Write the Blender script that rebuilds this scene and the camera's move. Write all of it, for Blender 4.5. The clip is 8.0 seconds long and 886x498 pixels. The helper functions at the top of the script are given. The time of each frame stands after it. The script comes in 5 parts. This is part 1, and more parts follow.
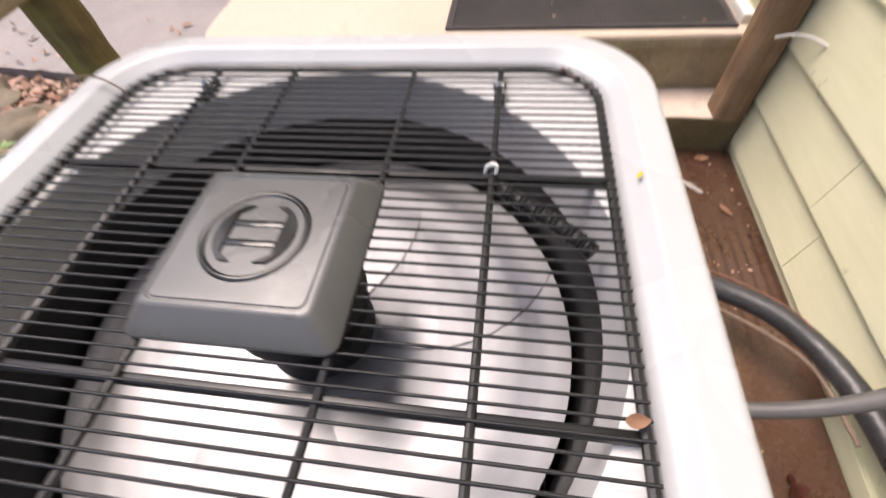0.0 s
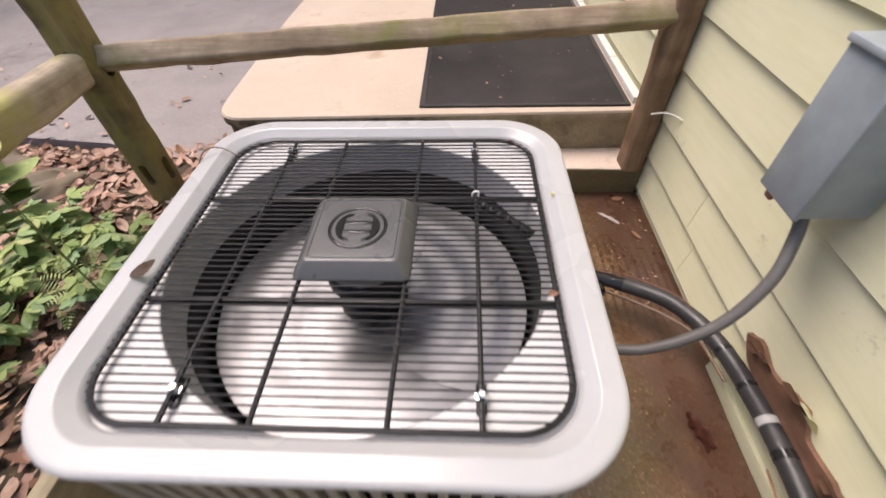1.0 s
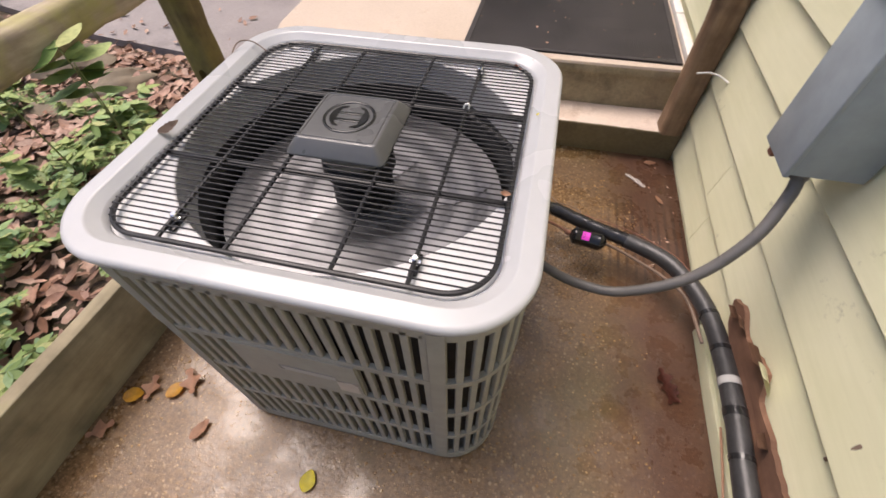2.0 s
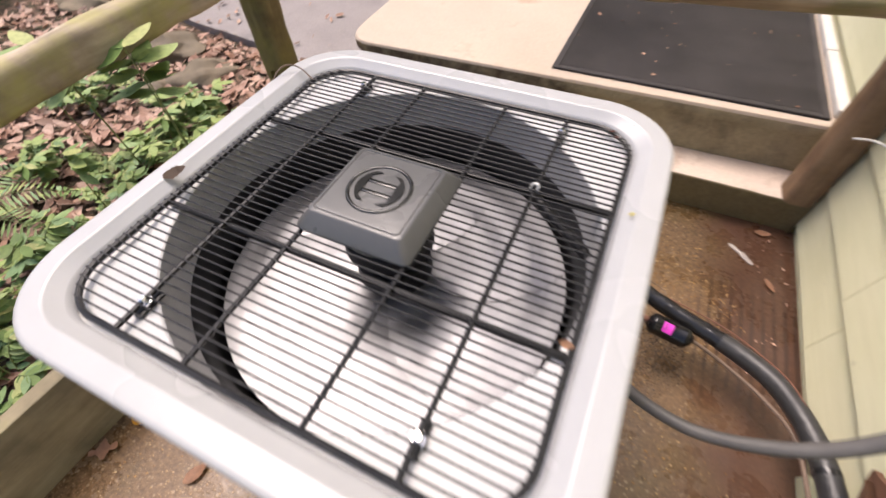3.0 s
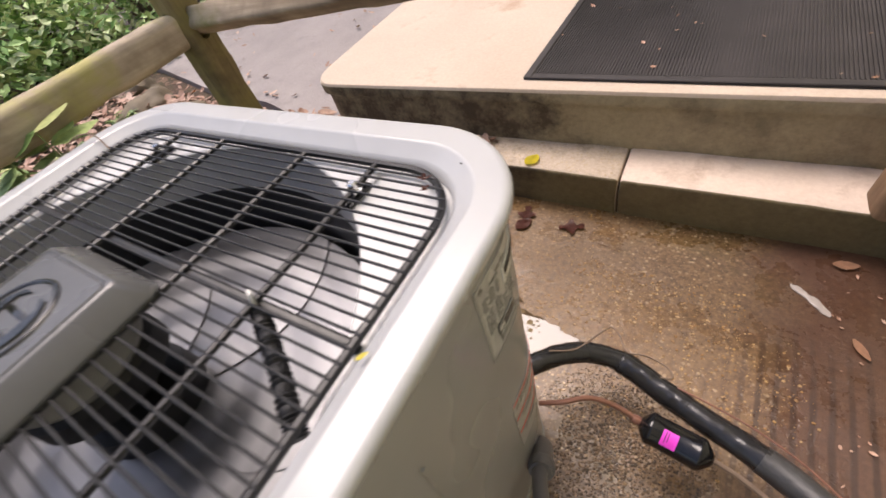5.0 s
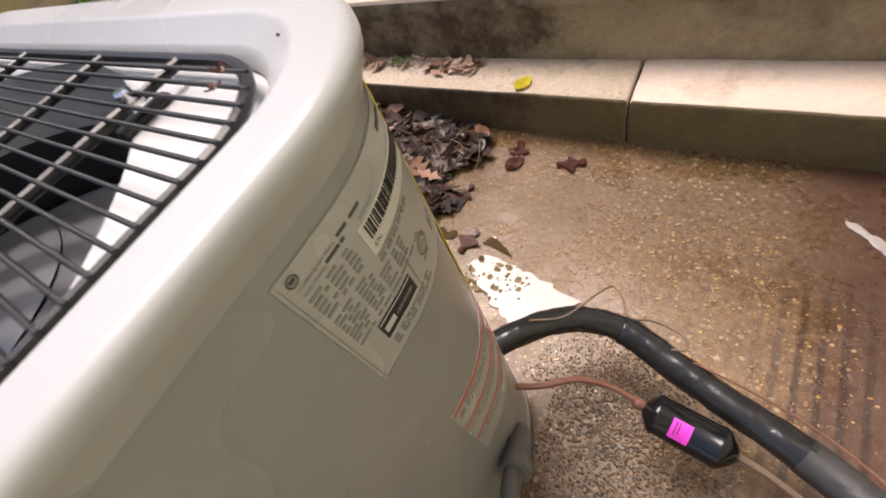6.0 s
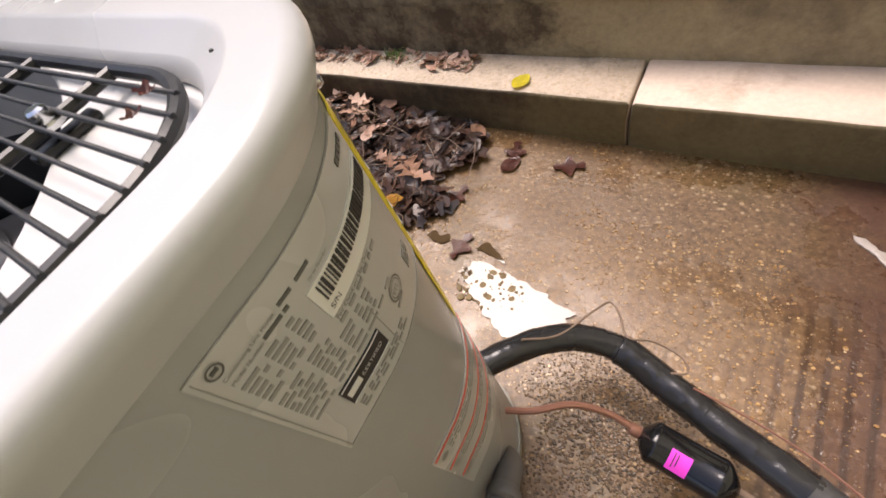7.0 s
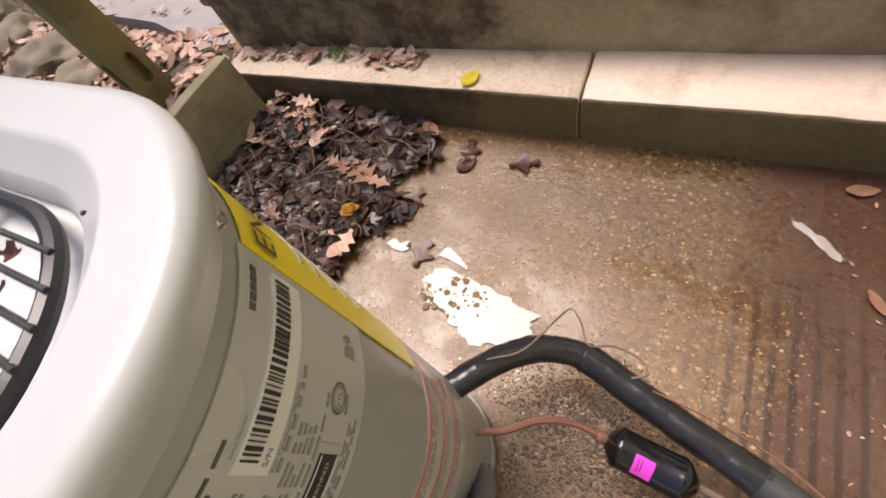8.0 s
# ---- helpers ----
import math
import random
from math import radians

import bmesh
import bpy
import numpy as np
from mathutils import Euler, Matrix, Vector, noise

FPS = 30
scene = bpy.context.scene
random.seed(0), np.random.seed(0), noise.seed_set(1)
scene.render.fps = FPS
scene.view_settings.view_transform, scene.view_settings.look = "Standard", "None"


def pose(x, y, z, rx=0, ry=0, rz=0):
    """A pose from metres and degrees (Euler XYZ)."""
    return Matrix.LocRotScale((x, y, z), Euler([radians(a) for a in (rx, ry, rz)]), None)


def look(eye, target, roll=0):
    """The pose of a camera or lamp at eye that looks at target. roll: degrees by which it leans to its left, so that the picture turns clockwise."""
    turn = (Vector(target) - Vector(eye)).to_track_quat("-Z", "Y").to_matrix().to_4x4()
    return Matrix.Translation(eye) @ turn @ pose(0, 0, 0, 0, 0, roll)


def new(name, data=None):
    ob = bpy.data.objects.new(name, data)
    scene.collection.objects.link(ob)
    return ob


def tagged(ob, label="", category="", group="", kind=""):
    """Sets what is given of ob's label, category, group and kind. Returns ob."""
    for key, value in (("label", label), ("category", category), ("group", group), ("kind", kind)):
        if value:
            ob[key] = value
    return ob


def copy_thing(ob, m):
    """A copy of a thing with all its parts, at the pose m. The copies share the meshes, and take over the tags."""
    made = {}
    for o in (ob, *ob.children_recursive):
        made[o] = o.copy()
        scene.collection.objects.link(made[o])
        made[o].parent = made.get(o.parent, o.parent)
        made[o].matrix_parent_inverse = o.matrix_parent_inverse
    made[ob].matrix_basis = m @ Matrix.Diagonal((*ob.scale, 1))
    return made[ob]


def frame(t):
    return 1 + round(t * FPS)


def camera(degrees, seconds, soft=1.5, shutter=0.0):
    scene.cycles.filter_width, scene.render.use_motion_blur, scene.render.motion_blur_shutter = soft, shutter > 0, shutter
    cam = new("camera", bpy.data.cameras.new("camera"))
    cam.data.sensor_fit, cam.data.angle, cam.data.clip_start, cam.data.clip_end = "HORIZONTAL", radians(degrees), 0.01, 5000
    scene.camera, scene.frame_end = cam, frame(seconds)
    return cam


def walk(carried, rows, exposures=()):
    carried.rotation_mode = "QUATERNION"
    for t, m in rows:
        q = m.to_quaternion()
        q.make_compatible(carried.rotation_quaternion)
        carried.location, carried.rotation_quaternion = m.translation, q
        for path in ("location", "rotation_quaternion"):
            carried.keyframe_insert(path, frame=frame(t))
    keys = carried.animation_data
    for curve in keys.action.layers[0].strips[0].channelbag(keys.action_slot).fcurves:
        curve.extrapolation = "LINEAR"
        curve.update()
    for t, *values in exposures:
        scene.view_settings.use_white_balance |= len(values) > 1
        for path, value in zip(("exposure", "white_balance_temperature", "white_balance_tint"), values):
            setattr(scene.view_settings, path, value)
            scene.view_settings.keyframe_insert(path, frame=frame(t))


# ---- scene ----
cam = camera(93.9, 8.0, soft=1.6, shutter=0.4)
PATH = [
    (0, (0.206, -0.191, 0.995), (-0.07, 0.959, -0.618), -7.4),
    (0.5, (0.183, -0.305, 1.13), (-0.072, 1.068, -0.301), -3.7),
    (1, (0.168, -0.477, 1.189), (0.076, 0.893, -0.266), -2.4),
    (1.2, (0.183, -0.528, 1.197), (0.094, 0.813, -0.285), -2.2),
    (1.5, (0.242, -0.578, 1.186), (0.066, 0.684, -0.356), -1.9),
    (1.7, (0.298, -0.596, 1.175), (0.065, 0.619, -0.397), -1.5),
    (2.8, (0.327, -0.428, 1.144), (-0.197, 0.74, -0.392), -2.8),
    (3, (0.274, -0.34, 1.132), (-0.304, 0.755, -0.439), -3.4),
    (3.5, (0.176, -0.179, 1.08), (-0.362, 0.745, -0.61), -3.0),
    (4, (0.246, -0.104, 1.041), (-0.327, 0.827, -0.633), -11.2),
    (4.5, (0.418, -0.044, 1.001), (-0.372, 0.892, -0.58), -18.1),
    (5, (0.49, 0.044, 0.948), (-0.462, 1.053, -0.493), -19.7),
    (5.2, (0.5, 0.081, 0.912), (-0.436, 1.077, -0.548), -20.1),
    (6.3, (0.491, 0.204, 0.771), (-0.488, 0.941, -0.81), -29.6),
    (6.5, (0.486, 0.217, 0.765), (-0.484, 0.958, -0.819), -28.8),
    (7, (0.48, 0.225, 0.779), (-0.464, 0.976, -0.816), -27.5),
    (7.5, (0.471, 0.267, 0.787), (-0.417, 1.001, -0.847), -28.8),
    (8, (0.471, 0.292, 0.798), (-0.312, 1.019, -0.892), -28.6),
]
EXPOSURES = [(0.0, 1.04, 6700, 17), (0.5, 0.9, 6700, 17), (1.0, 0.72, 6700, 17), (1.5, 0.65, 6700, 17), (3.0, 0.85, 6700, 17), (4.5, 0.75, 6700, 17), (6.5, 1.0, 6700, 17), (7.0, 1.03, 6700, 17), (8.0, 0.92, 6700, 17)]
walk(cam, [(t, look(eye, target, roll)) for t, eye, target, roll in PATH], EXPOSURES)

# ---- world and light ----
world = bpy.data.worlds.new("world")
scene.world = world
world.use_nodes = True
wn = world.node_tree.nodes
sky = wn.new("ShaderNodeTexSky")
sky.sky_type, sky.sun_disc = "NISHITA", False
SUN_EL, SUN_AZ = 65.0, 304.0
sky.sun_elevation, sky.sun_rotation = radians(SUN_EL), radians(SUN_AZ)
sky.air_density, sky.dust_density, sky.ozone_density = 1.0, 3.0, 1.0
wn["Background"].inputs["Strength"].default_value = 0.14
world.node_tree.links.new(sky.outputs[0], wn["Background"].inputs["Color"])
sun = new("sun", bpy.data.lights.new("sun", "SUN"))
sun.data.energy, sun.data.angle, sun.data.color = 2.1, radians(36), (1.0, 0.915, 0.84)
a, e = radians(SUN_AZ), radians(SUN_EL)
sun.matrix_world = look((4 * math.sin(a) * math.cos(e), 4 * math.cos(a) * math.cos(e), 4 * math.sin(e)), (0, 0, 0))


# ---- materials ----
class Mat:
    """A small builder of node materials."""

    def __init__(self, name, rough=0.6, metal=0.0, spec=0.5):
        self.m = bpy.data.materials.new(name)
        self.m.use_nodes = True
        self.t = self.m.node_tree
        self.b = self.t.nodes["Principled BSDF"]
        self.b.inputs["Roughness"].default_value = rough
        self.b.inputs["Metallic"].default_value = metal
        self.b.inputs["Specular IOR Level"].default_value = spec
        self.co = self.t.nodes.new("ShaderNodeTexCoord").outputs["Object"]

    def link(self, a, b):
        self.t.links.new(a, b)

    def world_co(self):
        self.co = self.t.nodes.new("ShaderNodeNewGeometry").outputs["Position"]
        return self

    def scaled(self, sx, sy, sz):
        n = self.t.nodes.new("ShaderNodeMapping")
        n.inputs["Scale"].default_value = (sx, sy, sz)
        self.link(self.co, n.inputs["Vector"])
        return n.outputs[0]

    def noise(self, scale, detail=4, rough=0.6, vec=None):
        n = self.t.nodes.new("ShaderNodeTexNoise")
        n.inputs["Scale"].default_value, n.inputs["Detail"].default_value, n.inputs["Roughness"].default_value = scale, detail, rough
        self.link(vec or self.co, n.inputs["Vector"])
        return n.outputs["Fac"]

    def voronoi(self, scale, out="Distance", vec=None):
        n = self.t.nodes.new("ShaderNodeTexVoronoi")
        n.inputs["Scale"].default_value = scale
        self.link(vec or self.co, n.inputs["Vector"])
        return n.outputs[out]

    def ramp(self, fac, *stops):
        n = self.t.nodes.new("ShaderNodeValToRGB")
        el = n.color_ramp.elements
        while len(el) < len(stops):
            el.new(0.5)
        for s, (p, c) in zip(el, stops):
            s.position = p
            s.color = (*c, 1) if isinstance(c, tuple) else (c, c, c, 1)
        self.link(fac, n.inputs[0])
        return n.outputs[0]

    def mix(self, fac, c1, c2, mode="MIX"):
        n = self.t.nodes.new("ShaderNodeMix")
        n.data_type, n.blend_type = "RGBA", mode
        for sock, v in ((n.inputs[0], fac), (n.inputs[6], c1), (n.inputs[7], c2)):
            if isinstance(v, (int, float)):
                sock.default_value = v
            elif isinstance(v, tuple):
                sock.default_value = (*v, 1)
            else:
                self.link(v, sock)
        return n.outputs[2]

    def math(self, op, a, b=0.0):
        n = self.t.nodes.new("ShaderNodeMath")
        n.operation = op
        for sock, v in zip(n.inputs, (a, b)):
            if isinstance(v, (int, float)):
                sock.default_value = v
            else:
                self.link(v, sock)
        return n.outputs[0]

    def random(self):
        return self.t.nodes.new("ShaderNodeObjectInfo").outputs["Random"]

    def island(self):
        return self.t.nodes.new("ShaderNodeNewGeometry").outputs["Random Per Island"]

    def colour(self, c):
        if isinstance(c, tuple):
            self.b.inputs["Base Color"].default_value = (*c, 1)
        else:
            self.link(c, self.b.inputs["Base Color"])
        return self

    def rough(self, r):
        self.link(r, self.b.inputs["Roughness"])
        return self

    def bump(self, h, dist=0.002, strength=0.5):
        n = self.t.nodes.new("ShaderNodeBump")
        n.inputs["Distance"].default_value, n.inputs["Strength"].default_value = dist, strength
        self.link(h, n.inputs["Height"])
        self.link(n.outputs[0], self.b.inputs["Normal"])
        return self


def plain(name, c, rough=0.5, metal=0.0, vary=0.15, scale=30, bump=0.0005):
    """A nearly plain surface with slight soiling at two scales."""
    m = Mat(name, rough, metal)
    n1, n2 = m.noise(scale), m.noise(scale / 7, 3)
    dark = tuple(v * (1 - vary) for v in c)
    lite = tuple(min(1, v * (1 + vary * 0.5)) for v in c)
    m.colour(m.mix(0.4, m.ramp(n1, (0.3, dark), (0.7, lite)), m.ramp(n2, (0.35, dark), (0.65, lite))))
    m.rough(m.ramp(n2, (0.3, max(0.02, rough - 0.1)), (0.7, min(1, rough + 0.1))))
    if bump:
        m.bump(n1, bump, 0.4)
    return m.m


def concrete_wet():
    """Wet exposed aggregate with films of standing water."""
    m = Mat("wet_aggregate_concrete", 0.3, 0.0, 0.5).world_co()
    big, fine, patch = m.noise(1.7, 5), m.noise(75, 6, 0.7), m.noise(5.5, 5, 0.6)
    base = m.ramp(big, (0.34, (0.060, 0.032, 0.014)), (0.52, (0.150, 0.086, 0.036)), (0.7, (0.25, 0.150, 0.070)))
    base = m.mix(0.55, base, m.ramp(fine, (0.36, (0.045, 0.026, 0.012)), (0.64, (0.26, 0.158, 0.076))))
    # fine sand and stones in the worn surface
    worn = m.ramp(m.noise(3.2, 4), (0.36, 0.15), (0.6, 1.0))
    grit = 0.0
    for scale, lo, tint in ((150, 0.62, ((0.34, 0.20, 0.085), (0.52, 0.36, 0.19))), (75, 0.60, ((0.40, 0.25, 0.11), (0.56, 0.43, 0.27)))):
        cell = m.voronoi(scale, "Color")
        disc = m.math("MULTIPLY", m.ramp(cell, (lo, 0.0), (lo + 0.04, 1.0)), m.ramp(m.voronoi(scale), (0.22, 1.0), (0.36, 0.0)))
        mask = m.math("MULTIPLY", disc, m.math("MULTIPLY", worn, 0.5))
        base = m.mix(mask, base, m.mix(cell, *tint))
        grit = m.math("ADD", mask, grit)
    # green algae bloom
    base = m.mix(m.ramp(m.noise(2.4, 5, 0.65), (0.52, 0.0), (0.68, 0.45)), base, (0.085, 0.075, 0.022))
    # brown run-off by the house wall
    x = m.t.nodes.new("ShaderNodeSeparateXYZ")
    m.link(m.co, x.inputs[0])
    near = m.math("ADD", x.outputs["X"], m.math("MULTIPLY", m.noise(6, 4), 0.3))
    stain = m.ramp(near, (0.0, 0.0), (0.78, 0.0), (0.92, 0.85))
    base = m.mix(stain, base, m.mix(fine, (0.042, 0.018, 0.012), (0.105, 0.050, 0.032)))
    # dark drip lines across the run-off
    wave = m.math("SINE", m.math("MULTIPLY", m.math("ADD", x.outputs["X"], m.math("MULTIPLY", m.noise(9, 3), 0.012)), 216.0))
    lines = m.ramp(wave, (0.1, 0.0), (0.8, 0.75))
    span = m.math("MULTIPLY", m.ramp(x.outputs["X"], (0.60, 0.0), (0.70, 1.0)), m.ramp(m.math("ADD", x.outputs["Y"], m.math("MULTIPLY", m.noise(14, 4), 0.3)), (0.40, 0.0), (0.55, 1.0), (0.72, 1.0), (0.92, 0.0)))
    base = m.mix(m.math("MULTIPLY", lines, span), base, (0.03, 0.014, 0.009))
    m.colour(base)
    # water lies in the hollows: smooth there, gritty where the stones stand out
    film = m.ramp(m.noise(8.0, 6, 0.62), (0.50, 0.0), (0.60, 1.0))
    wet = m.math("ADD", m.ramp(patch, (0.40, 0.16), (0.64, 0.40)), m.math("MULTIPLY", fine, 0.14))
    wet = m.math("SUBTRACT", wet, m.math("MULTIPLY", film, 0.13))
    m.rough(m.math("MAXIMUM", wet, 0.05))
    relief = m.math("ADD", m.math("MULTIPLY", fine, 0.8), m.math("MULTIPLY", grit, 0.6))
    m.bump(m.math("MULTIPLY", relief, m.math("SUBTRACT", 1.0, m.math("MULTIPLY", film, 0.6))), 0.0026, 0.6)
    return m.m


def concrete_dry(name, lo, hi, stain, stones=0.0):
    m = Mat(name, 0.75).world_co()
    big, fine = m.noise(2.3, 5), m.noise(90, 6, 0.7)
    c = m.mix(0.5, m.ramp(big, (0.3, lo), (0.7, hi)), m.ramp(fine, (0.3, lo), (0.7, hi)))
    s = m.ramp(m.noise(4.5, 6, 0.7), (0.56, 0.0), (0.72, 0.8))
    c = m.mix(s, c, stain)
    h = fine
    if stones:
        cell, d = m.voronoi(85, "Color"), m.voronoi(85)
        k = m.math("MULTIPLY", m.ramp(cell, (0.35, 0.0), (0.4, stones)), m.ramp(d, (0.3, 1.0), (0.42, 0.0)))
        c = m.mix(k, c, m.mix(cell, (0.6, 0.5, 0.38), (0.42, 0.33, 0.22)))
        h = m.math("ADD", fine, k)
    m.colour(c)
    m.bump(h, 0.003 if stones else 0.0015, 0.7)
    return m.m


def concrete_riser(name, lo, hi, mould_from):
    """Olive face toned for shade, with black mould blooming over its older end."""
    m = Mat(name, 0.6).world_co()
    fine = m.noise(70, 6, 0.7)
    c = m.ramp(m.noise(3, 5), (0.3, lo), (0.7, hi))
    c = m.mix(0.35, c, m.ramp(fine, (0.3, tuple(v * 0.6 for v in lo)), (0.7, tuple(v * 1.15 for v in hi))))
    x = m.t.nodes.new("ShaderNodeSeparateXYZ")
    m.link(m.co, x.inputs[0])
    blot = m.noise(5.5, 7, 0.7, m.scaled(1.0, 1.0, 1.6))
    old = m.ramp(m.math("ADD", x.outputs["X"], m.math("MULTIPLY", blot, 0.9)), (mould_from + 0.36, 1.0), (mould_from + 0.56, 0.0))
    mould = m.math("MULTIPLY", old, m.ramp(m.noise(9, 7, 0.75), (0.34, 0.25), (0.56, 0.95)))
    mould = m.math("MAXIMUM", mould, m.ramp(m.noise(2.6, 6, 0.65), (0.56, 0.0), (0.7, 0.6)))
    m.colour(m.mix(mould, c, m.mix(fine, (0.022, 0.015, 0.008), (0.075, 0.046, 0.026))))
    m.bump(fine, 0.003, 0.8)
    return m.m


def wood(name, c1, c2, axis, moss=None, amount=0.5):
    m = Mat(name, 0.8)
    s = [26.0, 26.0, 26.0]
    s[axis] = 2.2
    grain = m.noise(1.0, 7, 0.65, m.scaled(*s))
    c = m.ramp(grain, (0.3, c1), (0.68, c2))
    blot = m.noise(7, 4)
    c = m.mix(m.ramp(blot, (0.4, 0.0), (0.65, 0.6)), c, tuple(v * 0.5 for v in c1))
    if moss:
        c = m.mix(m.ramp(m.noise(5, 5, 0.6), (0.62 - 0.3 * amount, 0.0), (0.75 - 0.2 * amount, 0.85)), c, moss)
    m.colour(c)
    m.bump(grain, 0.004, 0.7)
    return m.m


def siding_paint():
    m = Mat("pale_green_siding_paint", 0.55).world_co()
    grain = m.noise(1.0, 6, 0.6, m.scaled(60, 5, 60))
    big = m.noise(3.5, 4)
    c = m.ramp(big, (0.3, (0.72, 0.71, 0.46)), (0.7, (0.80, 0.78, 0.55)))
    c = m.mix(0.25, c, m.ramp(grain, (0.3, (0.58, 0.57, 0.35)), (0.7, (0.80, 0.78, 0.55))))
    dirt = m.ramp(m.noise(9, 7, 0.75), (0.63, 0.0), (0.75, 0.65))
    c = m.mix(dirt, c, (0.16, 0.15, 0.085))
    c = m.mix(m.math("MULTIPLY", m.random(), 0.12), c, (0.42, 0.45, 0.25))
    m.colour(c)
    m.bump(grain, 0.0015, 0.5)
    return m.m


def leafy(name, *cols, rough=0.55, spec=0.4):
    m = Mat(name, rough, 0.0, spec)
    n = len(cols)
    stops = [((i + 0.5) / n, c) for i, c in enumerate(cols)]
    c = m.ramp(m.island(), *stops)
    c = m.mix(m.ramp(m.noise(60, 3), (0.4, 0.0), (0.7, 0.35)), c, tuple(v * 0.45 for v in cols[0]))
    m.colour(c)
    return m.m


def soil():
    m = Mat("leaf_mould_soil", 0.85).world_co()
    f, b, v = m.noise(45, 6, 0.7), m.noise(4, 4), m.voronoi(28, "Color")
    c = m.ramp(f, (0.3, (0.03, 0.02, 0.013)), (0.55, (0.085, 0.05, 0.03)), (0.75, (0.2, 0.12, 0.075)))
    c = m.mix(m.ramp(b, (0.4, 0.0), (0.65, 0.5)), c, (0.05, 0.065, 0.02))
    c = m.mix(m.ramp(v, (0.6, 0.0), (0.7, 0.6)), c, (0.24, 0.14, 0.1))
    m.colour(c)
    m.bump(f, 0.012, 0.9)
    return m.m


def asphalt():
    m = Mat("worn_asphalt", 0.8).world_co()
    f, b = m.noise(140, 5, 0.7), m.noise(2.5, 5)
    c = m.mix(0.5, m.ramp(f, (0.3, (0.2, 0.18, 0.17)), (0.7, (0.44, 0.39, 0.37))), m.ramp(b, (0.3, (0.22, 0.2, 0.19)), (0.7, (0.38, 0.34, 0.32))))
    m.colour(m.mix(m.ramp(m.noise(1.3, 6, 0.7), (0.55, 0.0), (0.7, 0.5)), c, (0.06, 0.055, 0.05)))
    m.bump(f, 0.004, 0.6)
    return m.m


M_WET, M_SOIL, M_ASPHALT = concrete_wet(), soil(), asphalt()
# landing top in a sunlit tone; riser and step faces below in shaded tones
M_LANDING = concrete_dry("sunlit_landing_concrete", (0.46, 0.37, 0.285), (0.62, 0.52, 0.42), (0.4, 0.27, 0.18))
M_TREAD_A = concrete_dry("pebbly_tread_concrete", (0.36, 0.285, 0.21), (0.64, 0.54, 0.43), (0.12, 0.085, 0.05), 1.0)
M_TREAD_B = concrete_dry("smooth_tread_concrete", (0.56, 0.45, 0.36), (0.74, 0.62, 0.52), (0.36, 0.25, 0.17))
M_RISER = concrete_riser("shaded_mouldy_face", (0.25, 0.20, 0.115), (0.40, 0.33, 0.21), 0.10)
M_STEPFACE = concrete_riser("shaded_algae_step_face", (0.115, 0.088, 0.042), (0.20, 0.155, 0.08), 0.02)
M_SIDING = siding_paint()
M_RAIL = wood("weathered_rail_wood", (0.26, 0.19, 0.12), (0.5, 0.4, 0.28), 0, (0.2, 0.19, 0.06), 0.4)
M_RAIL_Y = wood("mossy_rail_wood", (0.30, 0.24, 0.165), (0.60, 0.50, 0.37), 1, (0.40, 0.37, 0.12), 0.55)
M_POST = wood("mossy_post_wood", (0.10, 0.075, 0.03), (0.30, 0.23, 0.105), 2, (0.25, 0.21, 0.06), 0.6)
M_POST_R = wood("brown_post_wood", (0.17, 0.095, 0.05), (0.36, 0.24, 0.14), 2)
M_PLANK = wood("treated_plank_wood", (0.24, 0.20, 0.12), (0.40, 0.34, 0.22), 1, (0.26, 0.24, 0.11), 0.3)
M_ROT = wood("rotten_bare_wood", (0.13, 0.062, 0.036), (0.29, 0.155, 0.095), 1)
M_PAINT = plain("grey_white_enamel", (0.435, 0.440, 0.440), 0.28, vary=0.05, scale=18, bump=0.0002)
M_BODY = plain("warm_grey_enamel", (0.315, 0.314, 0.310), 0.30, vary=0.06, scale=14, bump=0.0002)
M_LOUVRE = plain("dusty_grey_louvre", (0.29, 0.28, 0.24), 0.5, vary=0.2, scale=25)
M_BLACK = plain("black_wire_coating", (0.008, 0.008, 0.0085), 0.42, vary=0.3, scale=120)
M_DARK = plain("black_plastic", (0.007, 0.007, 0.0075), 0.55, vary=0.3)
M_DECK = plain("white_deck_enamel", (0.70, 0.70, 0.69), 0.35, vary=0.05, bump=0.0002)
M_SHROUD = plain("grey_shroud", (0.42, 0.42, 0.422), 0.40, vary=0.10)
M_COVER = plain("charcoal_plastic", (0.098, 0.099, 0.098), 0.3, vary=0.08, scale=60)
M_EMBLEM = plain("polished_emblem", (0.022, 0.022, 0.021), 0.09, vary=0.08)
M_CHROME = plain("zinc_bolt", (0.7, 0.7, 0.7), 0.2, 1.0, 0.1)
M_COIL = plain("coil_fins", (0.03, 0.029, 0.027), 0.6, 0.3, 0.3, 90)
M_BOX = plain("blue_grey_steel_box", (0.29, 0.335, 0.36), 0.42, vary=0.22, scale=16)
M_CONDUIT = plain("grey_conduit", (0.12, 0.115, 0.11), 0.5, vary=0.2)
M_COPPER = plain("dull_copper", (0.27, 0.13, 0.09), 0.4, 0.3, 0.25)
M_TAPE = plain("glossy_black_tape", (0.02, 0.02, 0.021), 0.16, vary=0.25, scale=45, bump=0.003)
M_FOAM = plain("black_foam", (0.04, 0.04, 0.041), 0.38, vary=0.4, scale=70, bump=0.003)
M_DRIER = plain("gloss_black_enamel", (0.008, 0.008, 0.009), 0.12, vary=0.2)
M_PINK = plain("magenta_sticker", (0.72, 0.05, 0.55), 0.4, vary=0.06)
M_YELLOW = plain("yellow_sticker", (0.82, 0.64, 0.01), 0.4, vary=0.06)
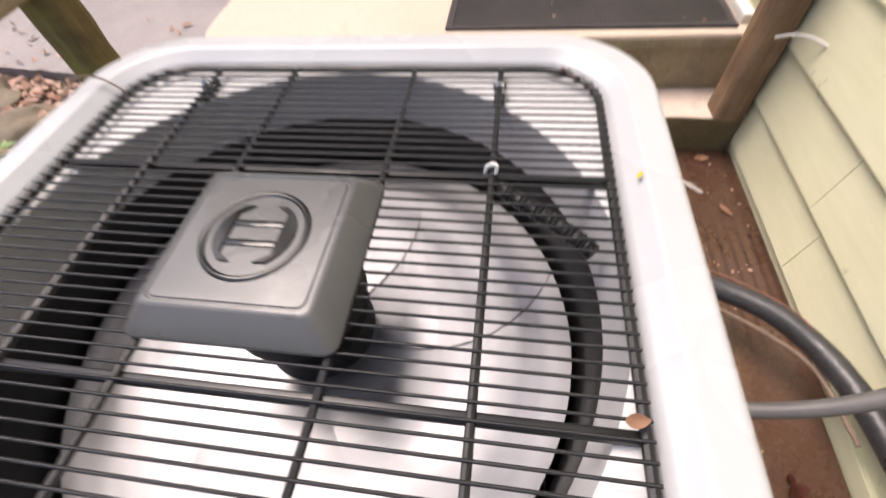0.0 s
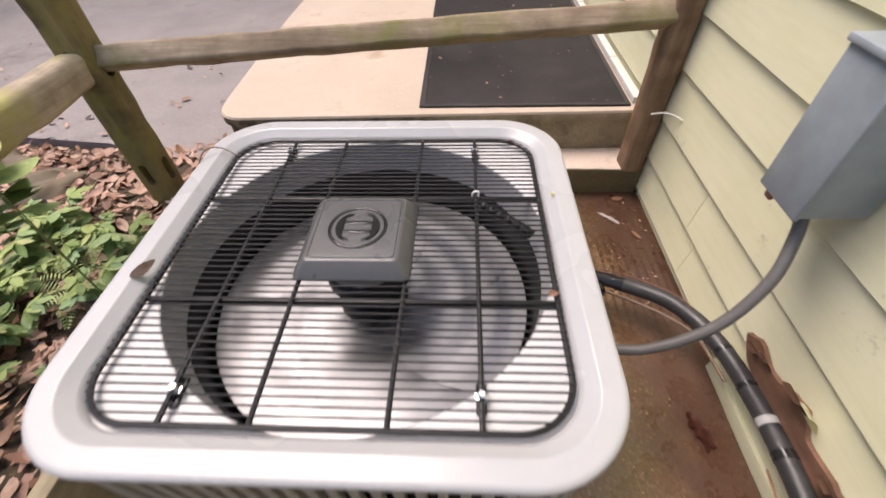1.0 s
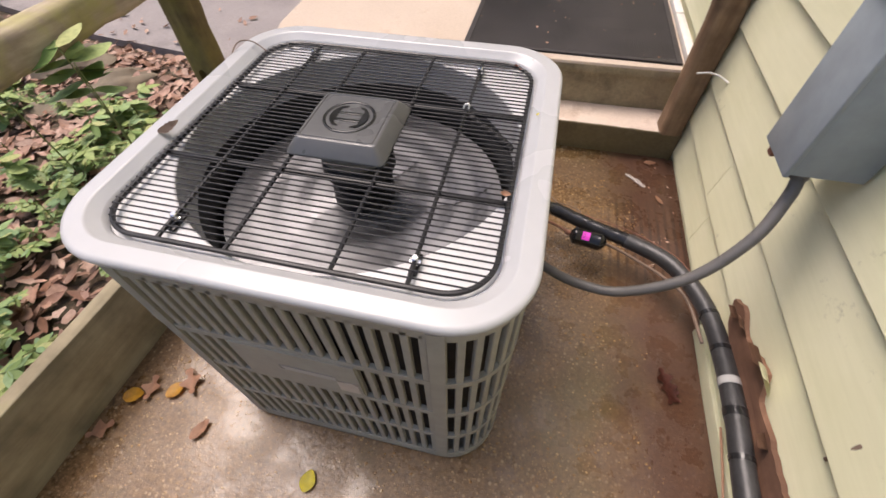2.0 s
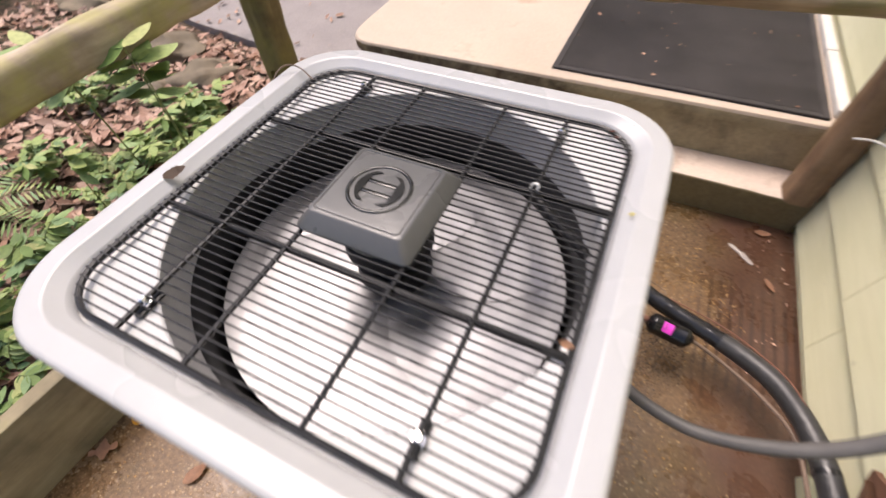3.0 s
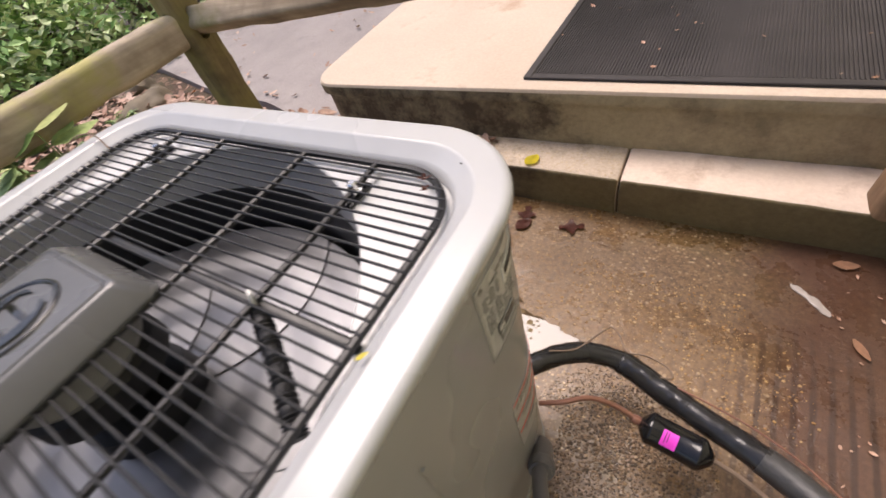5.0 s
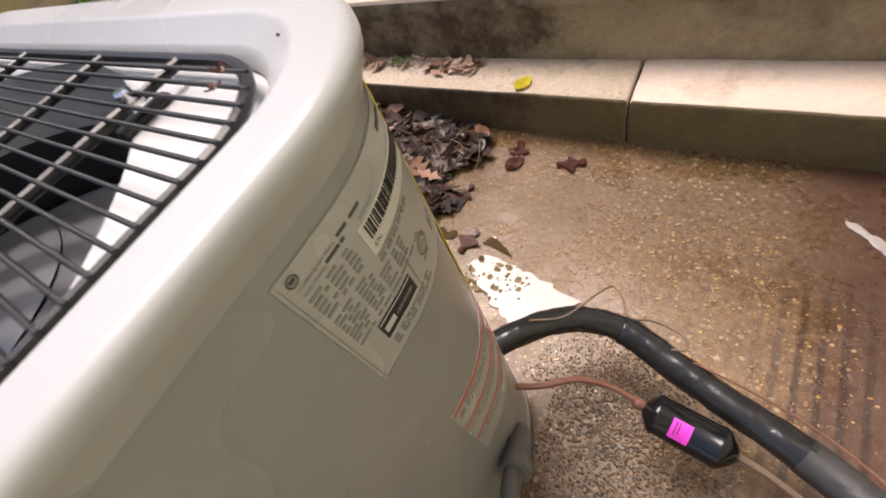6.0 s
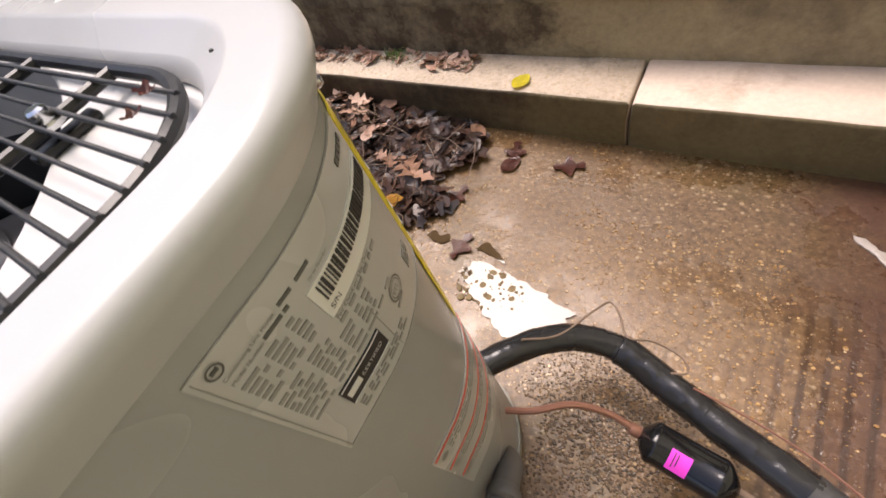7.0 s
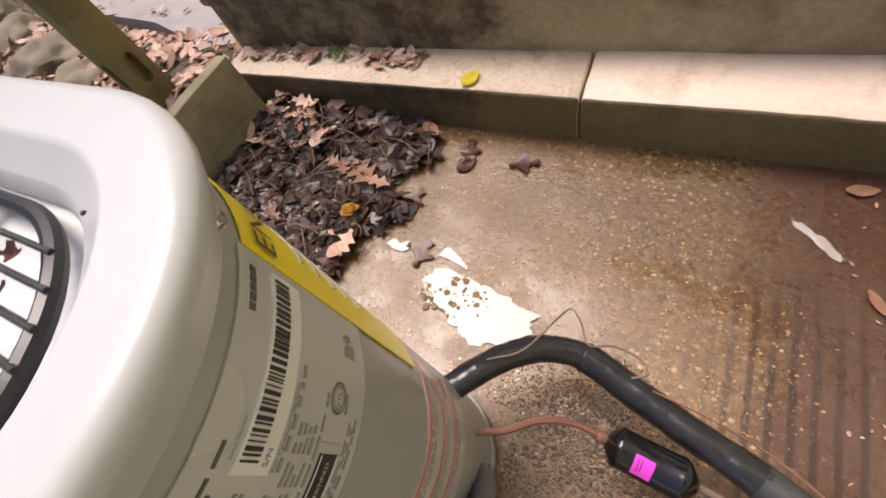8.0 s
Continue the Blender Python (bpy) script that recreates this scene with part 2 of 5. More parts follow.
M_LABEL = plain("pale_label_film", (0.44, 0.435, 0.42), 0.3, vary=0.04, bump=0)
M_WHITE = plain("white_label_paper", (0.66, 0.65, 0.61), 0.4, vary=0.04, bump=0)
M_INK = plain("grey_ink", (0.25, 0.242, 0.225), 0.5, vary=0.1, bump=0)
M_TEXT = plain("dark_grey_ink", (0.09, 0.088, 0.08), 0.5, vary=0.1, bump=0)
M_INKB = plain("black_ink", (0.02, 0.02, 0.02), 0.4, vary=0.1, bump=0)
M_RED = plain("red_ink", (0.6, 0.09, 0.05), 0.45, vary=0.1, bump=0)
M_SILL = plain("white_sill_paint", (0.72, 0.69, 0.63), 0.5, vary=0.12)
M_RUBBER = plain("dusty_black_rubber", (0.035, 0.03, 0.03), 0.55, vary=0.5, scale=9)
M_ROCK = plain("brown_fieldstone", (0.22, 0.175, 0.115), 0.8, vary=0.45, scale=9, bump=0.01)
M_LITTER = leafy("dry_leaf_litter", (0.30, 0.16, 0.10), (0.54, 0.33, 0.24), (0.44, 0.27, 0.19), (0.64, 0.45, 0.34), (0.22, 0.12, 0.075))
M_WETLEAF = leafy("wet_black_leaves", (0.024, 0.015, 0.013), (0.045, 0.025, 0.019), (0.09, 0.048, 0.034), (0.018, 0.013, 0.013), (0.13, 0.074, 0.05), rough=0.34, spec=0.4)
M_SHRED = leafy("rotten_leaf_shreds", (0.035, 0.022, 0.016), (0.06, 0.034, 0.022), (0.09, 0.05, 0.032), rough=0.7, spec=0.2)
M_GREEN = leafy("weed_leaf_green", (0.15, 0.24, 0.06), (0.23, 0.34, 0.11), (0.32, 0.40, 0.12), (0.19, 0.32, 0.15), (0.40, 0.43, 0.16), rough=0.6)
M_BUSH = leafy("bush_leaf_green", (0.18, 0.34, 0.08), (0.34, 0.52, 0.16), (0.48, 0.6, 0.24), (0.6, 0.66, 0.36))
M_STEM = plain("green_stem", (0.16, 0.2, 0.06), 0.6)
M_TAN = plain("dry_tan_leaf", (0.5, 0.28, 0.17), 0.6, vary=0.3, scale=80)
M_RUST = plain("wet_russet_leaf", (0.14, 0.05, 0.035), 0.2, vary=0.5, scale=120)
M_GOLD = plain("golden_leaf", (0.66, 0.35, 0.03), 0.45, vary=0.3, scale=80)
M_LIME = plain("yellow_fallen_leaf", (0.72, 0.62, 0.03), 0.4, vary=0.25, scale=60)
M_TWIG = plain("grey_twig", (0.2, 0.14, 0.1), 0.75, vary=0.3)


def blade_metal():
    """Satin bare metal, with the concentric sheen of turning blades tinted in as rings."""
    m = Mat("satin_grey_blade", 0.3, 0.85)
    w = m.t.nodes.new("ShaderNodeTexWave")
    w.wave_type, w.rings_direction = "RINGS", "Z"
    w.inputs["Scale"].default_value, w.inputs["Distortion"].default_value, w.inputs["Detail"].default_value = 5.0, 1.2, 2.0
    m.link(m.co, w.inputs["Vector"])
    n = m.noise(14, 5)
    c = m.mix(0.35, m.ramp(w.outputs["Fac"], (0.2, (0.21, 0.21, 0.218)), (0.8, (0.29, 0.29, 0.298))), m.ramp(n, (0.3, (0.20, 0.20, 0.208)), (0.7, (0.30, 0.30, 0.308))))
    m.colour(c)
    m.rough(m.ramp(w.outputs["Fac"], (0.2, 0.30), (0.8, 0.42)))
    m.bump(w.outputs["Fac"], 0.0012, 0.25)
    return m.m


M_BLADE = blade_metal()
M_MOTOR = plain("grey_motor_case", (0.27, 0.265, 0.235), 0.45, vary=0.15)
# pale tone of the reflection on the pad; also the name plate's sticker
M_CHIP = plain("pale_flake", (0.44, 0.39, 0.35), 0.3, vary=0.18, scale=40)
M_PUDDLE = Mat("puddle_water", 0.02, 0.0, 0.7).colour((0.075, 0.05, 0.026)).m
M_MUD = leafy("olive_mud_specks", (0.15, 0.105, 0.05), (0.21, 0.155, 0.075), (0.12, 0.09, 0.045), rough=0.6, spec=0.2)
M_DRIP = leafy("dark_wet_grit", (0.07, 0.047, 0.028), (0.13, 0.082, 0.046), (0.21, 0.135, 0.075), rough=0.18, spec=1.0)


# ---- mesh helpers ----
def mesh_of(bm, name, material, smooth=35):
    bmesh.ops.recalc_face_normals(bm, faces=bm.faces)
    me = bpy.data.meshes.new(name)
    bm.to_mesh(me)
    bm.free()
    for m in (material if isinstance(material, (list, tuple)) else [material]):
        me.materials.append(m)
    if smooth:
        me.shade_smooth()
        me.set_sharp_from_angle(angle=radians(smooth))
    return me


def thing(name, label, category, bm=None, material=None, at=(0, 0, 0), group="", kind="", smooth=35):
    ob = new(name, mesh_of(bm, name, material, smooth) if bm else None)
    ob.location = at
    return tagged(ob, label, category, group, kind)


def part(name, bm, material, parent, label="", smooth=35):
    ob = new(name, bm if isinstance(bm, bpy.types.Mesh) else mesh_of(bm, name, material, smooth))
    ob.parent = parent
    if label:
        ob["label"] = label
    return ob


def box(x0, x1, y0, y1, z0, z1, bevel=0.0, seg=2, bm=None):
    own = bmesh.new()
    bmesh.ops.create_cube(own, size=1)
    for v in own.verts:
        v.co = Vector(((x0 + x1) / 2 + v.co.x * (x1 - x0), (y0 + y1) / 2 + v.co.y * (y1 - y0), (z0 + z1) / 2 + v.co.z * (z1 - z0)))
    if bevel:
        bmesh.ops.bevel(own, geom=own.edges[:], offset=bevel, segments=seg, profile=0.5, affect="EDGES")
    return merged(bm, own)


def merged(bm, own):
    if bm is None:
        return own
    me = bpy.data.meshes.new("tmp")
    own.to_mesh(me)
    own.free()
    bm.from_mesh(me)
    bpy.data.meshes.remove(me)
    return bm


def loft(loops, closed=True, caps=(False, False), bm=None):
    """Skin a run of rings of equally many points."""
    bm = bm or bmesh.new()
    rings = [[bm.verts.new(p) for p in ring] for ring in loops]
    n = len(rings[0])
    for r, q in zip(rings, rings[1:]):
        for i in range(n if closed else n - 1):
            j = (i + 1) % n
            bm.faces.new((r[i], r[j], q[j], q[i]))
    if caps[0]:
        bm.faces.new(rings[0])
    if caps[1]:
        bm.faces.new(rings[-1])
    return bm


def spline(points, steps=8):
    """A smooth curve through the points."""
    p = [Vector(v) for v in points]
    p = [2 * p[0] - p[1], *p, 2 * p[-1] - p[-2]]
    out = []
    for i in range(1, len(p) - 2):
        for k in range(steps):
            t = k / steps
            a, b, c, d = p[i - 1:i + 3]
            out.append(0.5 * (2 * b + (c - a) * t + (2 * a - 5 * b + 4 * c - d) * t * t + (3 * b - a - 3 * c + d) * t ** 3))
    return out + [p[-2]]


def tube(path, radius, sides=10, caps=True, bm=None, wobble=0.0, squash=1.0):
    path = [Vector(v) for v in path]
    loops, up = [], None
    for i, p in enumerate(path):
        d = (path[min(i + 1, len(path) - 1)] - path[max(i - 1, 0)]).normalized()
        if up is None:
            up = d.orthogonal().normalized()
        up = (up - d * up.dot(d)).normalized()
        side = d.cross(up)
        r = radius(i / max(1, len(path) - 1)) if callable(radius) else radius
        ring = []
        for k in range(sides):
            f = 2 * math.pi * k / sides
            w = 1 + wobble * noise.noise(p * 40 + Vector((math.cos(f), math.sin(f), 0)) * 2)
            ring.append(p + (up * math.cos(f) + side * math.sin(f) * squash) * r * w)
        loops.append(ring)
    return loft(loops, True, (caps, caps), bm)


def lathe(profile, sides=32, axis=Vector((0, 0, 1)), base=Vector((0, 0, 0)), caps=(True, True), bm=None):
    q = Vector((0, 0, 1)).rotation_difference(Vector(axis).normalized())
    loops = []
    for r, h in profile:
        loops.append([Vector(base) + q @ Vector((r * math.cos(2 * math.pi * k / sides), r * math.sin(2 * math.pi * k / sides), h)) for k in range(sides)])
    return loft(loops, True, caps, bm)


def round_rect(x0, x1, y0, y1, r, z, per=10):
    pts = []
    for cx, cy, a0 in ((x1 - r, y1 - r, 0), (x0 + r, y1 - r, 90), (x0 + r, y0 + r, 180), (x1 - r, y0 + r, 270)):
        for k in range(per + 1):
            f = radians(a0 + 90 * k / per)
            pts.append(Vector((cx + r * math.cos(f), cy + r * math.sin(f), z)))
    return pts


def rough_up(bm, amount, scale, seed=0.0):
    for v in bm.verts:
        n = noise.noise_vector(v.co * scale + Vector((seed, seed, seed)))
        v.co += n * amount
    return bm


def bar_between(p, q, w, h, n=16, bevel=0.35, rough=0.006, seed=0.0, roll=0.0):
    """A hewn timber from p to q with rounded corners and an uneven surface."""
    p, q = Vector(p), Vector(q)
    d = (q - p).normalized()
    side = d.cross(Vector((0, 0, 1)))
    side = side.normalized() if side.length > 0.1 else Vector((1, 0, 0))
    up = side.cross(d)
    r = bevel * min(w, h)
    ring = [Matrix.Rotation(radians(roll), 3, "Z") @ v for v in round_rect(-w / 2, w / 2, -h / 2, h / 2, r, 0, 4)]
    loops = []
    for i in range(n + 1):
        c = p.lerp(q, i / n)
        loop = []
        for v in ring:
            at = c + side * v.x + up * v.y
            loop.append(at + noise.noise_vector(at * 9 + Vector((seed, 0, 0))) * rough)
        loops.append(loop)
    return loft(loops, True, (True, True))


def text_mesh(body, size):
    cu = bpy.data.curves.new("text", "FONT")
    cu.body, cu.size, cu.align_x, cu.align_y = body, size, "LEFT", "CENTER"
    ob = new("text", cu)
    me = bpy.data.meshes.new_from_object(ob.evaluated_get(bpy.context.evaluated_depsgraph_get()))
    bpy.data.objects.remove(ob)
    bm = bmesh.new()
    bm.from_mesh(me)
    bpy.data.meshes.remove(me)
    return bm


def cut(ob, cutters):
    """Cut the closed meshes out of a mesh object."""
    for c in cutters:
        k = new("cutter", mesh_of(c, "cutter", M_DARK, 0))
        mod = ob.modifiers.new("cut", "BOOLEAN")
        mod.operation, mod.object, mod.solver = "DIFFERENCE", k, "EXACT"
        me = bpy.data.meshes.new_from_object(ob.evaluated_get(bpy.context.evaluated_depsgraph_get()))
        ob.modifiers.clear()
        ob.data = me
        bpy.data.objects.remove(k)
    return ob


# ---- ground and paving ----
def ground_height(x, y):
    pad = -0.85 < x < 1.2 and -3 < y < 5
    h = 0.03 + 0.05 * noise.noise(Vector((x * 0.9, y * 0.9, 0.3))) + 0.02 * noise.noise(Vector((x * 5, y * 5, 1.3)))
    if y > 1.25 - 0.06 * (x + 1) and x < -0.8:
        h = -0.05
    return -0.08 if pad else h


def grid_lines(inner, outer, step):
    fine = list(np.arange(-inner, inner + 1e-6, step))
    far = [inner + (outer - inner) * (k / 9) ** 2 for k in range(1, 10)]
    return [-v for v in reversed(far)] + fine + far


def make_ground():
    g = grid_lines(5.0, 400.0, 0.1)
    verts = [(x, y, ground_height(x, y)) for y in g for x in g]
    n = len(g)
    faces = [(j * n + i, j * n + i + 1, j * n + n + i + 1, j * n + n + i) for j in range(n - 1) for i in range(n - 1)]
    me = bpy.data.meshes.new("ground")
    me.from_pydata(verts, [], faces)
    me.materials.append(M_SOIL)
    me.shade_smooth()
    tagged(new("ground", me), "brown leaf-mould woodland soil beside the fence", "ground", kind="structure")


make_ground()

# driveway
ring = [(-0.86, 1.22), (-1.3, 1.28), (-1.75, 1.42), (-2.4, 1.5), (-3.4, 1.75), (-12, 3.2), (-12, 14), (6, 14), (6, 5.3), (-0.86, 5.3)]
bm = loft([[Vector((x, y, z)) for x, y in ring] for z in (-0.07, -0.005)], True, (True, True))
thing("road", "worn grey asphalt driveway past the fence", "driveway", bm, M_ASPHALT, kind="structure", smooth=0)

# pad under the unit
bm = bmesh.new()
xs, ys = np.arange(-0.84, 0.951, 0.05), np.arange(-2.2, 1.0201, 0.05)
loops = [[Vector((x, y, 0.0015 * noise.noise(Vector((x * 5, y * 5, 0))))) for x in xs] for y in ys]
loft(loops, False, bm=bm)
box(-0.84, 0.945, -2.2, 1.0, -0.12, -0.006, bm=bm)
thing("floor", "wet brown exposed-aggregate concrete pad", "floor", bm, M_WET, kind="structure")


def puddle(points, z=0.004):
    ring = spline([(*p, z) for p in points] + [(*points[0], z)], 12)[:-1]
    out = []
    for i, p in enumerate(ring):
        k = 1 + 0.18 * noise.noise(p * 45) + 0.12 * noise.noise(p * 110)
        c = sum(ring, Vector()) / len(ring)
        out.append(c + (p - c) * k)
    bm = bmesh.new()
    bm.faces.new([bm.verts.new(p) for p in out])
    thing("puddle", "shallow puddle of rain water on the concrete", "puddle", bm, M_PUDDLE, group="puddles on the pad", kind="structure", smooth=0)


puddle([(0.085, 0.560), (0.13, 0.585), (0.20, 0.580), (0.245, 0.570), (0.30, 0.552), (0.352, 0.535), (0.33, 0.49), (0.27, 0.455), (0.215, 0.462), (0.17, 0.487), (0.125, 0.522)])
puddle([(-0.04, 0.612), (-0.025, 0.634), (-0.005, 0.622), (0.012, 0.632), (0.022, 0.612), (-0.002, 0.604)])
puddle([(0.095, 0.616), (0.115, 0.640), (0.135, 0.632), (0.168, 0.612), (0.172, 0.602), (0.13, 0.612)])


def chip(points):
    """A thin pale flake on the pad, coloured as a wet sky reflection."""
    ring = spline([(*p, 0.003) for p in points] + [(*points[0], 0.003)], 6)[:-1]
    ring = [p + noise.noise_vector(p * 90) * 0.003 for p in ring]
    c = sum(ring, Vector()) / len(ring)
    bm = loft([[Vector((p.x, p.y, 0.001)) for p in ring], [Vector((p.x, p.y, 0.003)) for p in ring], [c + (p - c) * 0.8 + Vector((0, 0, 0.001)) for p in ring]], True, (False, True))
    thing("paint_chip", "pale flake on the concrete, coloured as a wet reflection", "paint chip", bm, M_CHIP, group="paint chips on the pad")


chip([(0.738, 0.858), (0.756, 0.855), (0.775, 0.838), (0.790, 0.830), (0.812, 0.800), (0.808, 0.788), (0.780, 0.812), (0.768, 0.828), (0.752, 0.838)])

# grit standing out of the water, thicker towards the unit
r6 = random.Random(8)
bm = bmesh.new()
for i in range(170):
    f, d = r6.uniform(0, 6.3), r6.random() ** 0.5
    x, y = 0.165 + 0.085 * d * math.cos(f), 0.532 + 0.045 * d * math.sin(f)
    if r6.random() > 0.25 + 1.1 * max(0, noise.noise(Vector((x * 28, y * 28, 4.0))) + 0.12):
        continue
    k = 0.0016 + 0.0085 * r6.random() ** 2.5
    lathe([(k, 0.002), (k * 0.85, 0.0044), (k * 0.3, 0.0050)], 7, base=(x, y, 0), bm=bm)
thing("puddle_grains", "olive-brown mud specks standing out of the puddle", "grit", bm, M_MUD, kind="stuff")

# washed-out hollow of glossy wet grit under the hose
verts, faces = [], []
r7 = random.Random(17)
for i in range(5200):
    f, d = r7.uniform(0, 6.3), 0.17 * r7.random() ** 0.6
    x, y = 0.475 + 1.05 * d * math.cos(f), 0.345 + d * math.sin(f)
    if x < 0.365 and y < 0.36:
        continue
    k = r7.uniform(0.0010, 0.0036) * (1.1 - 2.6 * d)
    tx, ty = r7.uniform(-0.6, 0.6), r7.uniform(-0.6, 0.6)
    base = len(verts)
    for q, h in ((1.0, -0.001), (0.85, 0.45 * k), (0.4, 0.75 * k)):
        for j in range(6):
            a = f + j * math.pi / 3
            dx, dy = q * k * math.cos(a) * 1.25, q * k * math.sin(a)
            verts.append((x + dx, y + dy, max(-0.001, h + (tx * dx + ty * dy if q < 1 else 0))))
    for ring in (0, 6):
        for j in range(6):
            faces.append((base + ring + j, base + ring + (j + 1) % 6, base + ring + 6 + (j + 1) % 6, base + ring + 6 + j))
    faces.append(tuple(base + 12 + j for j in range(6)))
me = bpy.data.meshes.new("wet_grit")
me.from_pydata(verts, [], faces)
me.materials.append(M_DRIP)
me.shade_smooth()
tagged(new("wet_grit", me), "glossy dark wet grit in the washed-out hollow", "grit", kind="stuff")

# lower step, in two lengths
STEP_Y, LAND_Y, STEP_Z, LAND_Z = 0.995, 1.148, 0.126, 0.313


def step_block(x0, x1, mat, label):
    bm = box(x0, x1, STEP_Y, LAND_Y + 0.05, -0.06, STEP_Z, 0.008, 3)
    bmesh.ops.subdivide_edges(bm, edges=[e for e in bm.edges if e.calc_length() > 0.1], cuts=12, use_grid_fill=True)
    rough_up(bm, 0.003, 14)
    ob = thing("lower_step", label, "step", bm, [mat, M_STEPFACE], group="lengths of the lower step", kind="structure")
    # front faces take the darker tone that holds their shade, with algae and mould
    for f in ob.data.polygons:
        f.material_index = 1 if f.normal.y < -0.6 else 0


step_block(-0.80, 0.3110, M_TREAD_A, "pebbly concrete step with shade-toned mouldy face and fallen leaves")
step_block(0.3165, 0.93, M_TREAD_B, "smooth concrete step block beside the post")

# landing slab with its rounded corner
ring = [(0.93, LAND_Y), (-0.79, LAND_Y - 0.04)]
for k in range(1, 9):
    f = radians(270 - 90 * k / 9)
    ring.append((-0.79 + 0.12 * math.cos(f), LAND_Y + 0.08 + 0.12 * math.sin(f)))
ring += [(-0.915, LAND_Y + 0.12), (-0.93, 1.7), (-0.95, 2.3), (-0.95, 4.6), (0.93, 4.6)]
loops = []
for ins, z in ((0.012, -0.06), (0.012, LAND_Z - 0.05), (0.0, LAND_Z - 0.045), (0.0, LAND_Z - 0.012), (0.005, LAND_Z - 0.003), (0.014, LAND_Z)):
    loops.append([Vector((x + ins * (1 if x < 0 else 0), y + ins * (1 if y < 2 else -1), z)) for x, y in ring])
bm = loft(loops, True, (True, True))
ob = thing("landing", "concrete landing slab above the step, sunlit-toned top and shade-toned mouldy face", "landing", bm, [M_LANDING, M_RISER], kind="structure")
# top gets the sunlit tone, upright faces the shaded, mouldy one
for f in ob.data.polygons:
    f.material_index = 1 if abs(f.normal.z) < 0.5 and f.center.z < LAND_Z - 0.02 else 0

# rubber mat
mat_ob = thing("door_mat", "dusty black ribbed rubber mat on the landing", "mat", box(-0.02, 0.872, 1.178, 2.75, LAND_Z, LAND_Z + 0.005, 0.002, 1), M_RUBBER)
bm = bmesh.new()
for x0, x1, y0, y1 in ((-0.02, 0.005, 1.178, 2.75), (0.847, 0.872, 1.178, 2.75), (0.005, 0.847, 1.178, 1.203), (0.005, 0.847, 2.725, 2.75)):
    box(x0, x1, y0, y1, LAND_Z + 0.005, LAND_Z + 0.010, 0.002, 1, bm)
part("border", bm, M_RUBBER, mat_ob)
bm = bmesh.new()
for i in range(100):
    x = 0.009 + i * 0.0084
    box(x, x + 0.0042, 1.206, 2.722, LAND_Z + 0.0045, LAND_Z + 0.0085, bm=bm)
part("rib_field", bm, M_RUBBER, mat_ob)["kind"] = "stuff"

# pale sill along the house above the landing
for i in range(6):
    y = 1.2 + i * 0.42
    thing("trim", "chipped white painted sill board by the mat", "trim", box(0.882, 0.918, y, y + 0.414, LAND_Z, LAND_Z + 0.03, 0.004), M_SILL, group="white sill boards", kind="structure")

# ---- house wall ----
WALL_X = 0.93
wall = thing("wall_east", "house wall of pale green lapped clapboard siding", "wall", box(WALL_X + 0.012, WALL_X + 0.16, -2.4, 5.2, -0.1, 2.75), M_SIDING, kind="structure", smooth=0)
laps = [0.035, 0.188, 0.356, 0.548, 0.722]
while laps[-1] < 2.6:
    laps.append(laps[-1] + 0.185)


def board(y0, y1, z0, z1):
    ring = [(0.014, z1 + 0.02), (0.0125, z1 + 0.02), (-0.004, z0 + 0.003), (-0.002, z0), (0.006, z0)]
    nseg = max(2, int((y1 - y0) / 0.12))
    loops = []
    for k in range(nseg + 1):
        y = y0 + (y1 - y0) * k / nseg
        loops.append([Vector((WALL_X + dx + 0.0015 * noise.noise(Vector((y * 3, z * 4, 0))), y, z + (0.002 * noise.noise(Vector((y * 2.2, z0 * 5, 7))) if i in (2, 3) else 0))) for i, (dx, z) in enumerate(ring)])
    return loft(loops, True, (True, True))


rnd = random.Random(5)
for row, (z0, z1) in enumerate(zip(laps, laps[1:])):
    joints = {0: [-2.4, -0.35, 0.50, 2.2, 5.2], 1: [-2.4, -0.62, 0.565, 3.1, 5.2]}.get(row, [-2.4, -1.1 + rnd.uniform(-0.3, 0.3), 1.6 + rnd.uniform(-0.4, 0.5), 3.5, 5.2])
    for y0, y1 in zip(joints, joints[1:]):
        part("board", board(y0 + 0.001, y1 - 0.001, z0, z1), M_SIDING, wall, smooth=25)

# base ledge under the siding
thing("baseboard", "pale green painted board along the foot of the siding", "board", bar_between((0.922, -2.2, 0.022), (0.926, 0.16, 0.018), 0.02, 0.05, 30, 0.12, 0.002), M_SIDING, kind="structure")

# rotten patch of siding with curled paint
bm = bmesh.new()
edge = [(0.135, 0.225), (0.10, 0.25), (0.02, 0.236), (-0.03, 0.252), (-0.09, 0.268), (-0.14, 0.228), (-0.22, 0.236), (-0.30, 0.232), (-0.38, 0.245), (-0.45, 0.215), (-0.45, 0.172), (-0.30, 0.170), (-0.1, 0.172), (0.06, 0.174)]
ring = spline([(WALL_X - 0.008, y, z) for y, z in edge] + [(WALL_X - 0.008, *edge[0])], 4)[:-1]
ring = [p + noise.noise_vector(p * 70) * 0.008 for p in ring]
for p in ring:
    p.x = WALL_X - 0.006 - 0.014 * max(0, 1 - (p.z - 0.165) / 0.19)
loft([[p + Vector((0.012, 0, 0)) for p in ring], ring], True, (False, True), bm)
rot = thing("rotten_board", "bare brown rotten wood where the siding paint has peeled off", "damaged siding", bm, M_ROT, smooth=0)


